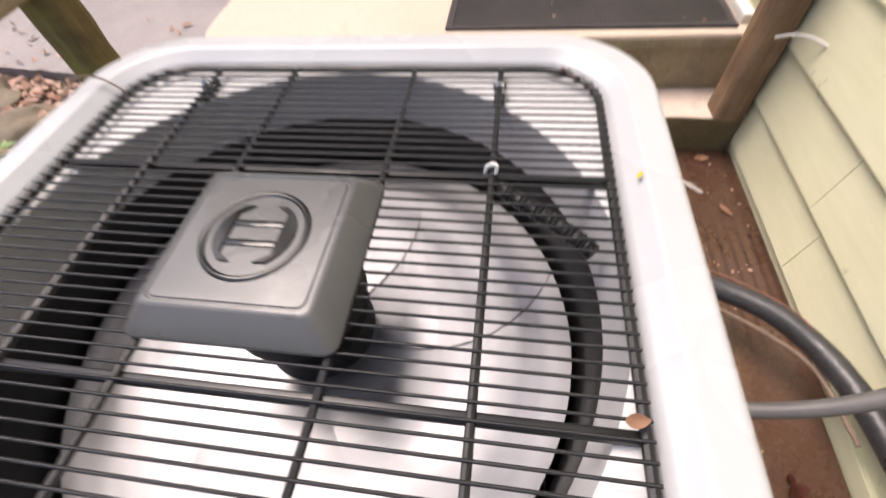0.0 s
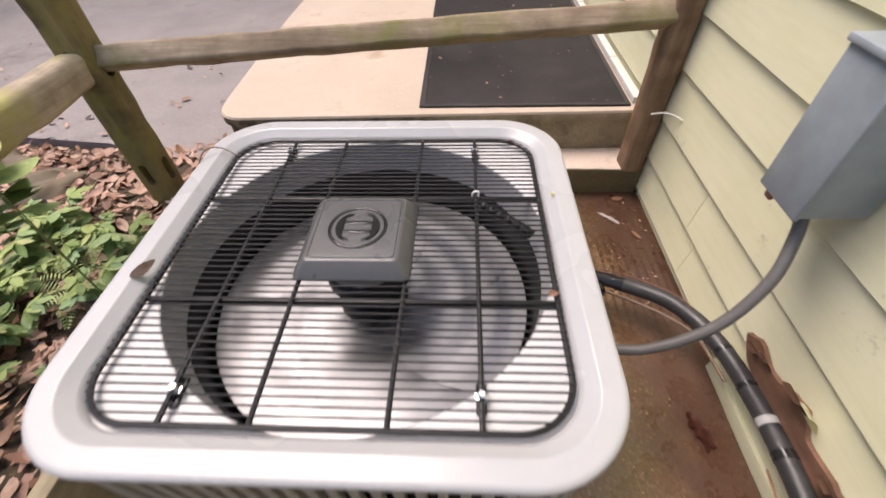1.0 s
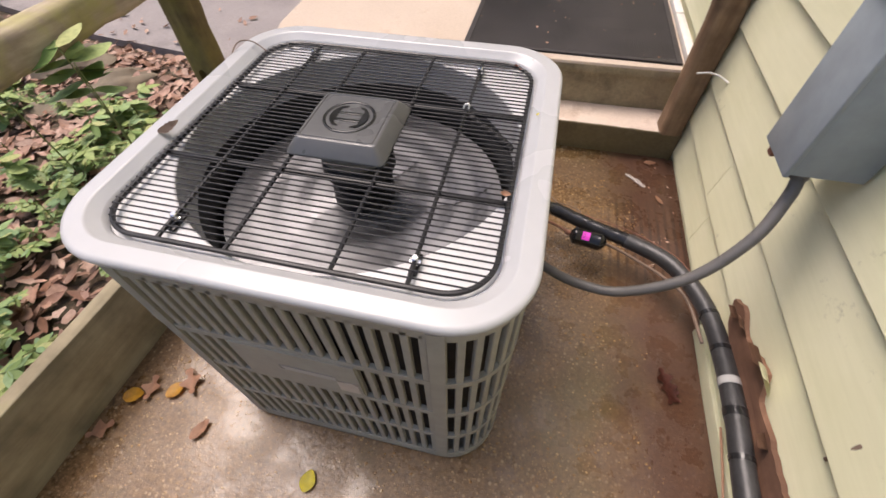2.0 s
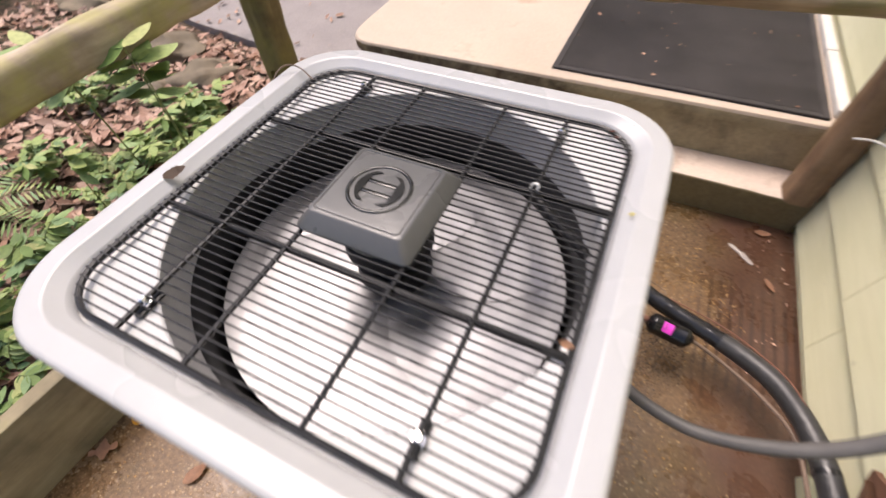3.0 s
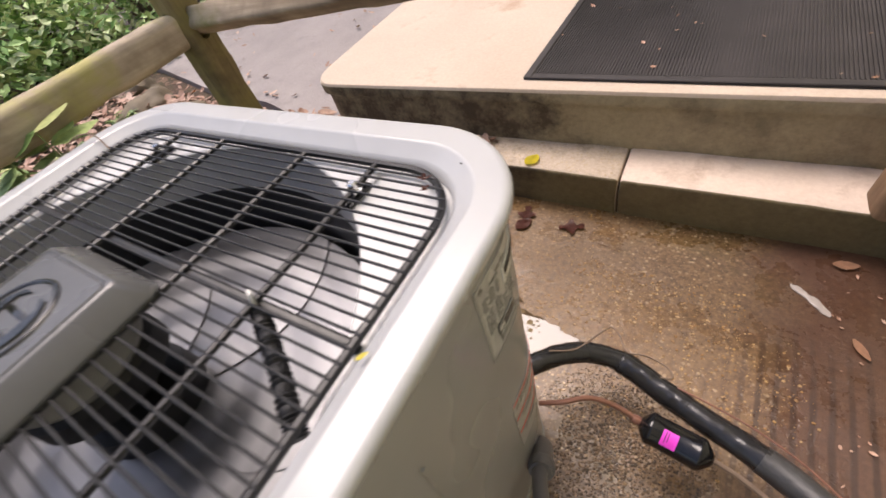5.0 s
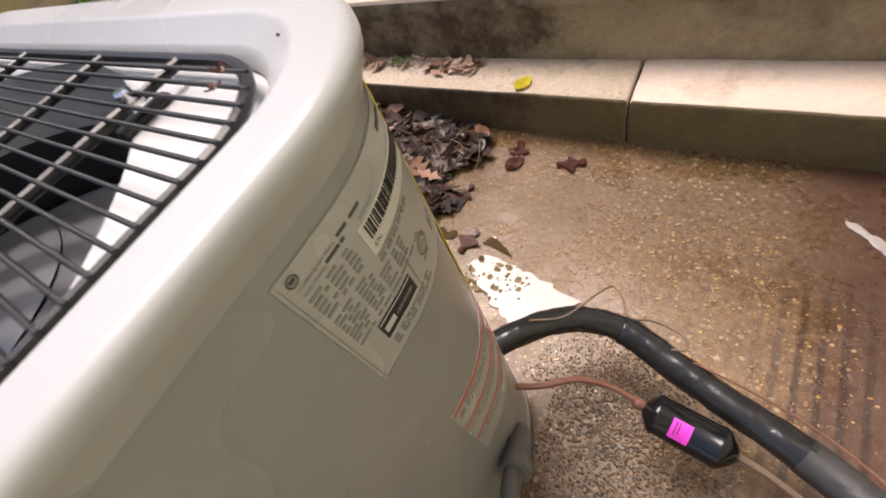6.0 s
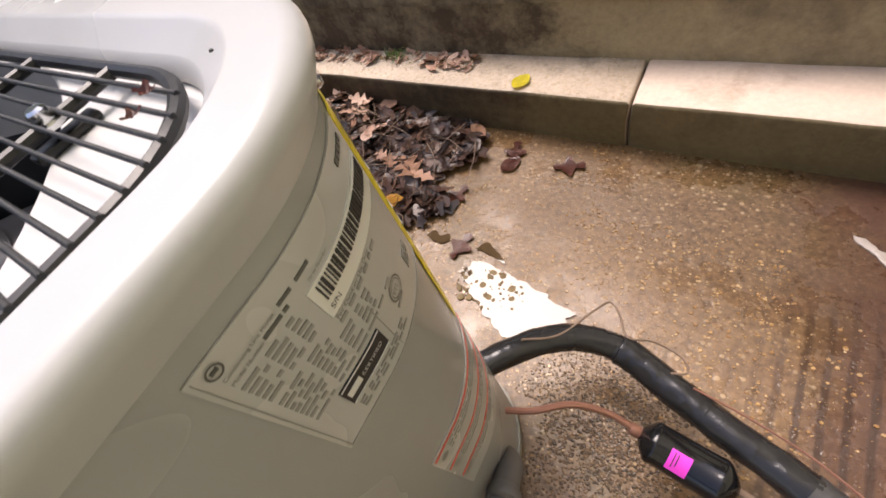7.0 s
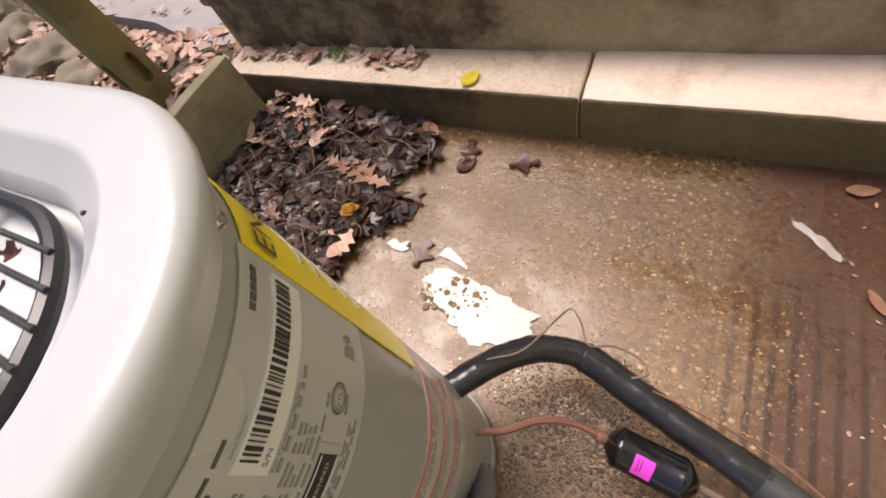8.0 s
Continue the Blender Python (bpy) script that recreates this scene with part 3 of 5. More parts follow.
def curl(y, z, w, h, turn, lift):
    loops = []
    for k in range(7):
        f = k / 6
        loops.append([Vector((WALL_X - 0.016 - lift * f * f - 0.004 * noise.noise(Vector((s * 9, f * 5, y))), y + (s - 0.5) * w * (1 - 0.3 * f) + 0.01 * f * turn, z + h * (f - 0.25 * f * f))) for s in (0, 0.33, 0.66, 1)])
    bm = loft(loops, False)
    bmesh.ops.solidify(bm, geom=bm.faces[:], thickness=0.0018)
    return bm


for y, z, w, h, turn, lift, m in ((-0.07, 0.262, 0.07, 0.055, 1, 0.04, M_ROT), (0.09, 0.215, 0.05, 0.045, -1, 0.03, M_ROT), (-0.115, 0.262, 0.05, 0.07, 1, 0.035, M_SIDING), (-0.22, 0.22, 0.04, 0.03, -1, 0.03, M_ROT), (0.04, 0.235, 0.05, 0.03, 1, 0.02, M_ROT)):
    part("paint_flake", curl(y, z, w, h, turn, lift), m, rot, "curled flake of paint and wood", 60)
for y, z, w, h in ((-0.275, 0.385, 0.004, 0.09),):
    bm = rough_up(box(WALL_X - 0.0005, WALL_X + 0.006, y - w, y + w, z - h / 2, z + h / 2, 0.003), 0.002, 40)
    thing("gouge", "grey gouge in the painted siding", "damaged siding", bm, M_TWIG, group="gouges in the siding")


# ---- fence ----
def slot(x, y, z, w, d, h):
    """A long round-ended mortise cutter."""
    n = 10
    ring = []
    for k in range(n + 1):
        f = math.pi * k / n
        ring.append((w / 2 * math.cos(f), h / 2 - w / 2 + w / 2 * math.sin(f)))
    ring += [(-a, -b) for a, b in ring]
    return ring, n


def make_post(cx, cy, z0, z1, w, d, mat, mortises, label, seed, lean=(0, 0)):
    bm = bar_between((cx, cy, z0), (cx + lean[0], cy + lean[1], z1), w, d, 22, 0.28, 0.007, seed)
    ob = thing("fence_post", label, "post", bm, mat, group="fence posts")
    cutters = []
    for z, side in mortises:
        ring, n = slot(0, 0, 0, 0.036, 0, 0.105)
        depth = 0.035
        loops = []
        for t in (-0.04, depth):
            if side == "x":
                loops.append([Vector((cx + w / 2 - t, cy + a, z + b)) for a, b in ring])
            else:
                loops.append([Vector((cx + a, cy - d / 2 + t, z + b)) for a, b in ring])
        cutters.append(loft(loops, True, (True, True)))
    return cut(ob, cutters)


make_post(-1.13, 0.925, -0.12, 1.5, 0.125, 0.115, M_POST, ((0.63, "x"), (0.63, "y"), (0.19, "x"), (0.19, "y")), "olive-brown mossy split-rail fence post with mortise slots", 1.0)
make_post(0.882, 1.035, STEP_Z, 1.6, 0.09, 0.105, M_POST_R, (), "rough brown timber post standing on the step by the house", 6.0)
rail = thing("fence_rail", "weathered grey-brown timber fence rail over the landing edge", "fence rail", bar_between((-1.09, 0.935, 0.635), (0.845, 1.03, 0.715), 0.074, 0.074, 30, 0.16, 0.006, 3.0, 38.0), M_RAIL, group="fence rails")
rail_y = thing("fence_rail", "mossy split timber fence rail beside the weeds", "fence rail", bar_between((-1.13, 0.875, 0.625), (-1.12, -1.9, 0.585), 0.085, 0.115, 34, 0.3, 0.009, 9.0), M_RAIL_Y, group="fence rails")
part("tenon", bar_between((-1.17, 0.931, 0.632), (-1.075, 0.936, 0.636), 0.030, 0.085, 6, 0.3, 0.003, 5.0), M_RAIL, rail, "tapered rail end set in the mortise")
part("tenon", bar_between((-1.13, 0.955, 0.626), (-1.13, 0.86, 0.625), 0.030, 0.090, 6, 0.3, 0.003, 6.0), M_RAIL_Y, rail_y, "tapered rail end set in the mortise")

# plank edging, on edge along the pad
bm = bar_between((-0.795, -1.9, 0.115), (-0.645, 0.94, 0.115), 0.042, 0.245, 40, 0.08, 0.003, 4.0)
thing("edging_plank", "grey-green treated plank on edge beside the pad", "plank", bm, M_PLANK)


# ---- condenser unit ----
unit = thing("condensing_unit", "grey-white outdoor air-conditioning condenser with black fan grille", "air conditioner")
UX, UY0, UY1, UR = 0.357, -0.357, 0.360, 0.12
UZ0, UZ1, TOP = 0.03, 0.687, 0.714


class Perimeter:
    """The rounded outline of the cabinet, by length from the middle of the front, to the right."""

    def __init__(self, x, y0, y1, r):
        self.segs = []
        c = [(x - r, y0 + r, 270), (x - r, y1 - r, 0), (-x + r, y1 - r, 90), (-x + r, y0 + r, 180)]
        runs = [((0, y0), (x - r, y0))]
        starts = [((x, y0 + r), (x, y1 - r)), ((x - r, y1), (-x + r, y1)), ((-x, y1 - r), (-x, y0 + r)), ((-x + r, y0), (0, y0))]
        self.segs.append(("line", *runs[0]))
        for (cx, cy, a), s in zip(c, starts):
            self.segs.append(("arc", (cx, cy), a))
            self.segs.append(("line", *s))
        self.r = r
        self.lens = [math.dist(s[1], s[2]) if s[0] == "line" else r * math.pi / 2 for s in self.segs]
        self.total = sum(self.lens)

    def at(self, s, off=0.0):
        s %= self.total
        for seg, n in zip(self.segs, self.lens):
            if s <= n:
                break
            s -= n
        if seg[0] == "line":
            (ax, ay), (bx, by) = seg[1], seg[2]
            dx, dy = (bx - ax) / n, (by - ay) / n
            return Vector((ax + dx * s + dy * off, ay + dy * s - dx * off, 0)), math.atan2(-dx, dy)
        f = radians(seg[2]) + s / self.r
        cx, cy = seg[1]
        return Vector((cx + (self.r + off) * math.cos(f), cy + (self.r + off) * math.sin(f), 0)), f


PER = Perimeter(UX, UY0, UY1, UR)
S_SIDE = PER.lens[0] + PER.lens[1] - (UY0 + UR)      # s = S_SIDE + y on the right side


def strip(s0, s1, z0, z1, off, thick=0.0, step=0.01):
    n = max(1, int(abs(s1 - s0) / step))
    loops = []
    for k in range(n + 1):
        s = s0 + (s1 - s0) * k / n
        o = PER.at(s, off)[0]
        if thick:
            i = PER.at(s, off - thick)[0]
            loops.append([o + Vector((0, 0, z0)), o + Vector((0, 0, z1)), i + Vector((0, 0, z1)), i + Vector((0, 0, z0))])
        else:
            loops.append([o + Vector((0, 0, z0)), o + Vector((0, 0, z1))])
    return loft(loops, bool(thick), (bool(thick), bool(thick)))


S_SOLID0, S_SOLID1 = S_SIDE + 0.02, S_SIDE + UY1 - UR + 0.172 + 0.20
part("service_panel", strip(S_SOLID0, S_SOLID1, UZ0, UZ1, 0.0, 0.004), M_BODY, unit, "smooth warm grey sheet-metal service panel")
part("base_pan", loft([[PER.at(PER.total * k / 120, o)[0] + Vector((0, 0, z)) for k in range(120)] for o, z in ((-0.03, 0.012), (0.003, 0.012), (0.004, 0.045), (-0.006, 0.045))], True, (True, True)), M_LOUVRE, unit)
for sx in (-0.25, 0.25):
    for sy in (-0.22, 0.26):
        part("foot", box(sx - 0.04, sx + 0.04, sy - 0.04, sy + 0.04, 0.0, 0.014, 0.003), M_DARK, unit)
coil = loft([[PER.at(PER.total * k / 120, -0.035)[0] + Vector((0, 0, z)) for k in range(120)] for z in (0.04, 0.68)], True)
part("coil", coil, M_COIL, unit, "dark dusty finned condenser coil")

# louvred guard: bands and slats
guard = part("louvre_guard", strip(S_SOLID1 + 0.004, S_SOLID0 + PER.total - 0.004, UZ1 - 0.022, UZ1, 0.002, 0.01), M_LOUVRE, unit, "grey slotted louvre guard")
rows_z = [0.05, 0.203, 0.356, 0.509, 0.662]
for z in rows_z[:-1]:
    part("band", strip(S_SOLID1 + 0.004, S_SOLID0 + PER.total - 0.004, z - 0.009, z + 0.009, 0.003, 0.010), M_LOUVRE, guard)
slat_me = mesh_of(box(-0.009, 0.002, -0.0062, 0.0062, 0.045, 0.675, 0.0015, 1), "slat", M_LOUVRE, 30)
s = S_SOLID1 + 0.01
while s < S_SOLID0 + PER.total:
    p, f = PER.at(s)
    sl = part("slat", slat_me, None, guard)
    sl.matrix_local = Matrix.Translation(p) @ Matrix.Rotation(f, 4, "Z")
    s += 0.0262
for sx in (-1, 1):      # upright seams beside the corners
    s = sx * 0.245
    part("seam_strip", strip(s - 0.012, s + 0.012, UZ0, UZ1, 0.005, 0.012), M_LOUVRE, guard)

# maker's plate with plain marks
plate = part("name_plate", strip(-0.135, 0.10, 0.375, 0.505, 0.006, 0.012), M_LOUVRE, unit, "flat grey name plate with a worn pale sticker")
part("mark_bar", strip(-0.055, 0.055, 0.43, 0.445, 0.0075, 0.001), M_BODY, plate)
part("patch", strip(0.055, 0.095, 0.385, 0.430, 0.0075, 0.001), M_CHIP, plate)

# top cap
CAP = (-0.368, 0.368, -0.368, 0.370)


def cap_ring(ins, r, z):
    return round_rect(CAP[0] + ins, CAP[1] - ins, CAP[2] + ins, CAP[3] - ins, r, z, 14)


def cap_inner(half, r, z):
    return round_rect(-half, half, -half, half, r, z, 14)


loops = [cap_ring(0.012, 0.116, UZ1 - 0.003), cap_ring(0.0085, 0.1195, UZ1 - 0.003), cap_ring(0.0082, 0.1198, UZ1 - 0.002), cap_ring(0.0015, 0.1235, UZ1 + 0.0125), cap_ring(0.0005, 0.124, UZ1 + 0.015)]
for k in range(6):
    f = radians(90 * k / 5)
    loops.append(cap_ring(0.008 * (1 - math.cos(f)), 0.1242 - 0.006 * (1 - math.cos(f)), TOP - 0.008 + 0.008 * math.sin(f)))
loops += [cap_ring(0.0087, 0.1178, TOP), cap_inner(0.3368, 0.0925, TOP), cap_inner(0.336, 0.092, TOP), cap_inner(0.333, 0.090, TOP - 0.002), cap_inner(0.3325, 0.0898, TOP - 0.0025), cap_inner(0.3195, 0.0813, TOP - 0.0116), cap_inner(0.319, 0.081, TOP - 0.012), cap_inner(0.314, 0.078, TOP - 0.019), cap_inner(0.314, 0.078, TOP - 0.024)]
cap = part("top_cap", loft(loops), M_PAINT, unit, "grey-white rounded enamel top cap", 50)


def deck_ring(half, z):
    """The square of the deck as 96 points, evenly by angle."""
    out = []
    for k in range(96):
        f = 2 * math.pi * k / 96
        c, s = math.cos(f), math.sin(f)
        d = half / max(abs(c), abs(s))
        while math.hypot(max(0, abs(c * d) - half + 0.1), max(0, abs(s * d) - half + 0.1)) > 0.1:
            d -= 0.001
        out.append(Vector((c * d, s * d, z)))
    return out


def orifice(r, z):
    return [Vector((r * math.cos(2 * math.pi * k / 96), r * math.sin(2 * math.pi * k / 96), z)) for k in range(96)]


part("deck", loft([deck_ring(0.349, 0.6885), deck_ring(0.346, 0.6885), orifice(0.316, 0.6885), orifice(0.3135, 0.6865)]), M_DECK, unit, "recessed white corner deck", 30)
part("shroud", loft([orifice(0.3135, 0.6866), orifice(0.310, 0.660), orifice(0.306, 0.622)]), M_SHROUD, unit, "grey conical fan shroud", 50)
part("shroud_throat", lathe([(0.306, 0.622), (0.302, 0.61), (0.300, 0.50)], 64, caps=(False, False)), M_DARK, unit, "black fan throat")

# grille
grille = part("grille", tube([*cap_inner(0.306, 0.072, 0.700), cap_inner(0.306, 0.072, 0.700)[0]], 0.0042, 8, False), M_BLACK, unit, "black coated wire fan grille")
rod_me = mesh_of(tube([(-1, 0, 0), (1, 0, 0)], 1.0, 6), "rod", M_BLACK, 60)
pitch = 0.01222
for i in range(-24, 25):
    y = i * pitch
    half = 0.310
    over = abs(y) - (0.306 - 0.072)
    if over > 0:
        half -= 0.072 - math.sqrt(max(0, 0.072 ** 2 - over ** 2))
    ro = part("rod", rod_me, None, grille)
    ro.matrix_local = Matrix.LocRotScale((0, y, 0.7035), None, (half, 0.0015, 0.0015))
for x in (-0.193, -0.082, 0.082, 0.193):
    part("cross_rod", tube([(x, -0.307, 0.7), (x, 0.307, 0.7)], 0.0036, 8), M_BLACK, grille)
for y in (-0.119, 0.116):
    part("support_bar", box(-0.307, 0.307, y - 0.0045, y + 0.0045, 0.6887, 0.6980, 0.002), M_BLACK, grille)
for x, y in ((-0.196, 0.263), (0.193, 0.263), (-0.19, -0.262), (0.193, -0.262)):
    b = part("bolt", lathe([(0.0085, 0.699), (0.0085, 0.7015), (0.0055, 0.702), (0.0055, 0.708), (0.004, 0.7095)], 12, base=(x, y, 0)), M_CHROME, grille, "zinc hexagon bolt with washer", 40)
    part("mount_plate", box(x - 0.0065, x + 0.0065, y - 0.020, y + 0.020, 0.6888, 0.6940, 0.002), M_BLACK, grille, "flat black mounting plate on the deck")

# fan motor cover and emblem
cover_loops = [round_rect(-h, h, -h, h, r, z, 6) for h, r, z in ((0.086, 0.012, 0.7045), (0.0905, 0.013, 0.7055), (0.0910, 0.0135, 0.7080), (0.0900, 0.013, 0.7100), (0.0735, 0.009, 0.7305), (0.0715, 0.0085, 0.7320), (0.0680, 0.008, 0.7322), (0.0670, 0.008, 0.7308), (0.0656, 0.0075, 0.7308), (0.0646, 0.0075, 0.7322), (0.0620, 0.007, 0.7324))]
cover = part("motor_cover", loft(cover_loops, True, (True, True)), M_COVER, unit, "charcoal square plastic cap with chamfered edges and emblem", 40)
part("emblem_ring", lathe([(0.0420, 0.7322), (0.0427, 0.7338), (0.0450, 0.7350), (0.0475, 0.7338), (0.0482, 0.7322)], 48, caps=(False, False)), M_EMBLEM, cover, "raised glossy ring", 60)
for sx in (-1, 1):      # crescent sides of the mark
    outer, inner = [], []
    for k in range(15):
        f = radians(-56 + 112 * k / 14)
        outer.append((sx * 0.0362 * math.cos(f), 0.0362 * math.sin(f)))
        u = abs(k / 7 - 1)
        inner.append((sx * (0.0225 if u < 0.72 else 0.0225 - 0.012 * (u - 0.72) / 0.28), 0.0300 * (k / 7 - 1)))
    loops = [[Vector((ox, oy, 0.7322)), Vector((ox * 0.98, oy * 0.98, 0.7345)), Vector((ix * 1.02, iy * 0.98, 0.7345)), Vector((ix, iy, 0.7322))] for (ox, oy), (ix, iy) in zip(outer, inner)]
    part("emblem_arc", loft(loops, False), M_EMBLEM, cover, "raised curved side mark", 40)
for y0, y1 in ((-0.0135, -0.0070), (0.0070, 0.0135)):
    part("emblem_bar", box(-0.0225, 0.0225, y0, y1, 0.7318, 0.7340, 0.0008), M_EMBLEM, cover)

part("motor", lathe([(0.055, 0.704), (0.068, 0.70), (0.070, 0.664), (0.064, 0.655)], 40), M_MOTOR, unit, "grey fan motor case")
part("motor_base", lathe([(0.062, 0.657), (0.070, 0.648), (0.072, 0.625), (0.040, 0.612), (0.03, 0.58)], 40), M_DARK, unit)

# fan: hub and broad swept blades
fan = part("fan", lathe([(0.03, 0.590), (0.062, 0.584), (0.066, 0.53), (0.03, 0.52)], 32), M_DARK, unit, "still axial fan with broad satin grey blades")
for b in range(6):
    loops = []
    for i in range(15):
        rr = 0.052 + 0.238 * i / 14
        loop = []
        sweep = 0.55 * (i / 14) ** 1.6
        span = radians(61 + 2 * math.sin(math.pi * i / 14))
        for k in range(13):
            u = k / 12
            f = radians(60 * b + 20) + sweep + span * (u - 0.5)
            z = 0.548 + 0.0030 * (0.5 - u) + 0.0020 * math.sin(math.pi * u)
            loop.append(Vector((rr * math.cos(f), rr * math.sin(f), z)))
        loops.append(loop)
    part("blade", loft(loops, False), M_BLADE, fan, smooth=60)
part("floor_pan", lathe([(0.30, 0.30), (0.0, 0.30)], 40, caps=(False, False)), M_MOTOR, unit)

# wire loom held by a tie
loom = part("wire_loom", tube(spline([(0.193, 0.113, 0.692), (0.22, 0.095, 0.686), (0.25, 0.076, 0.681), (0.278, 0.056, 0.676), (0.292, 0.046, 0.67)], 14), lambda t: 0.0085 + 0.0010 * math.sin(t * 150), 10), M_DARK, unit, "black corrugated wire loom")
part("cable_tie", tube(spline([(0.193, 0.113, 0.688), (0.186, 0.117, 0.696), (0.188, 0.118, 0.708), (0.197, 0.115, 0.712), (0.196, 0.112, 0.70)], 5), 0.0022, 6), M_WHITE, loom, "white plastic cable tie")
part("cap_screw", lathe([(0.0048, -0.004), (0.0048, 0.0015), (0.0038, 0.0038), (0.0, 0.0044)], 12, Vector((0.7, 0.72, 0.2)), Vector((0.3245, 0.3270, 0.689)), (True, False)), M_CHROME, cap, "zinc cap screw")
for p in ((0.3625, -0.01, 0.695), (0.3625, 0.06, 0.695)):
    part("cap_screw", lathe([(0.0036, -0.002), (0.0036, 0.001), (0.0, 0.0024)], 10, Vector((1, 0, 0)), p, (True, False)), M_CHROME, cap)
for p in ((-0.12, -0.3625, 0.695), (0.2, -0.3625, 0.695)):
    part("cap_screw", lathe([(0.0036, -0.002), (0.0036, 0.001), (0.0, 0.0024)], 10, Vector((0, -1, 0)), p, (True, False)), M_CHROME, cap)
for y in (0.045, 0.075):
    part("panel_crease", strip(S_SIDE + y - 0.002, S_SIDE + y + 0.002, 0.40, 0.60, 0.0025, 0.003), M_BODY, unit)


# labels on the service panel
def on_panel(bm, y, z, off):
    """Wrap a flat mesh (x along the wall, y up) on the panel, its origin at y, z."""
    for v in bm.verts:
        p = PER.at(S_SIDE + y + v.co.x, off)[0]
        v.co = Vector((p.x, p.y, z + v.co.y))
    return bm


def sticker(y0, y1, z0, z1, off=0.0012):
    return strip(S_SIDE + y0, S_SIDE + y1, z0, z1, off, 0.001, 0.006)


def ink_lines(parent, y0, y1, z0, z1, rows, mat, seed, fill=0.5):
    r = random.Random(seed)
    h = (z1 - z0) / rows
    for i in range(rows):
        y = y0
        while y < y1 - 0.003:
            w = min(r.uniform(0.003, 0.011), y1 - y)
            part("text_bar", sticker(y, y + w, z1 - h * i - h * fill, z1 - h * i, 0.0018), mat, parent, smooth=0)
            y += w + r.uniform(0.0012, 0.004)


label = part("rating_label", sticker(0.199, 0.336, 0.5505, 0.6715), M_LABEL, unit, "pale rating label with barcode and small print")
for a in ((0.201, 0.334, 0.5520, 0.5523), (0.201, 0.2013, 0.5520, 0.6700), (0.262, 0.2623, 0.5560, 0.606)):
    part("border_line", sticker(*a, 0.0018), M_INK, label, smooth=0)
bar = part("barcode_sticker", sticker(0.2470, 0.3305, 0.6275, 0.6500, 0.0022), M_WHITE, label, "white sticker with black barcode")
r2 = random.Random(3)
y = 0.2515
while y < 0.326:
    w = r2.choice((0.0006, 0.0009, 0.0014, 0.0018))
    part("bar_line", sticker(y, y + w, 0.6375, 0.6480, 0.0028), M_INKB, bar, smooth=0)
    y += w + r2.choice((0.0006, 0.0009, 0.0014))
part("text_line", on_panel(text_mesh("S/N", 0.0050), 0.2500, 0.6325, 0.0028), M_TEXT, bar, smooth=0)
ink_lines(bar, 0.2620, 0.322, 0.6305, 0.6347, 1, M_TEXT, 4, 0.8)
for k in range(5):
    part("wordmark_bar", sticker(0.3062 + k * 0.0044, 0.3096 + k * 0.0044, 0.6615, 0.6650, 0.0018), M_TEXT, label, smooth=0)
part("round_mark", on_panel(lathe([(0.0036, 0), (0.0027, 0)], 24, caps=(False, False)), 0.208, 0.6655, 0.0020), M_TEXT, label)
part("mark_bar", sticker(0.2062, 0.2098, 0.6648, 0.6662, 0.0020), M_TEXT, label, smooth=0)
part("text_line", on_panel(text_mesh("Condensing Unit Model:", 0.0029), 0.2060, 0.6590, 0.0020), M_TEXT, label, smooth=0)
part("text_line", on_panel(text_mesh("Model Number:", 0.0029), 0.2060, 0.6545, 0.0020), M_TEXT, label, smooth=0)
ink_lines(label, 0.2375, 0.2585, 0.6580, 0.6602, 1, M_TEXT, 5, 0.8)
ink_lines(label, 0.2250, 0.2400, 0.6535, 0.6557, 1, M_TEXT, 15, 0.8)
part("text_line", on_panel(text_mesh("Serial Number", 0.0027), 0.2520, 0.6535, 0.0020), M_TEXT, label, smooth=0)
part("text_line", on_panel(text_mesh("For Outdoor Use Only", 0.0039), 0.2480, 0.6245, 0.0020), M_TEXT, label, smooth=0)
ink_lines(label, 0.2480, 0.2960, 0.6180, 0.6215, 1, M_INK, 16, 0.7)
for y0, y1, seed in ((0.2060, 0.2185, 6), (0.2200, 0.2300, 17), (0.2330, 0.2420, 18)):
    ink_lines(label, y0, y1, 0.6290, 0.6495, 5, M_INK, seed, 0.5)
for y0, y1, seed in ((0.2060, 0.2230, 7), (0.2260, 0.2390, 19), (0.2420, 0.2530, 20), (0.2560, 0.2690, 21)):
    ink_lines(label, y0, y1, 0.5980, 0.6260 if y0 < 0.24 else 0.6150, 7 if y0 < 0.24 else 4, M_INK, seed, 0.5)
ink_lines(label, 0.2060, 0.2850, 0.5935, 0.5965, 1, M_INK, 22, 0.6)
badge = part("certificate_badge", sticker(0.2200, 0.2570, 0.5732, 0.5905, 0.0022), M_INKB, label, "black certification badge with pale rim")
for a in ((0.2206, 0.2564, 0.5737, 0.5741), (0.2206, 0.2564, 0.5896, 0.5900)):
    part("badge_rim", sticker(*a, 0.0028), M_WHITE, badge, smooth=0)
part("badge_mark", sticker(0.2218, 0.2325, 0.5795, 0.5845, 0.0028), M_WHITE, badge, smooth=0)
part("badge_text", on_panel(text_mesh("CERTIFIED", 0.0042), 0.2340, 0.5820, 0.0028), M_WHITE, badge, smooth=0)
for ro, ri in ((0.0082, 0.0072), (0.0060, 0.0055)):
    part("listing_mark", on_panel(lathe([(ro, 0), (ri, 0)], 28, caps=(False, False)), 0.2840, 0.585, 0.0020), M_TEXT, label)
part("text_line", on_panel(text_mesh("ETL", 0.0050), 0.2795, 0.585, 0.0022), M_TEXT, label, smooth=0)
ink_lines(label, 0.2770, 0.2920, 0.5725, 0.5755, 1, M_INK, 23, 0.8)
ink_lines(label, 0.222, 0.276, 0.558, 0.568, 3, M_INK, 8)
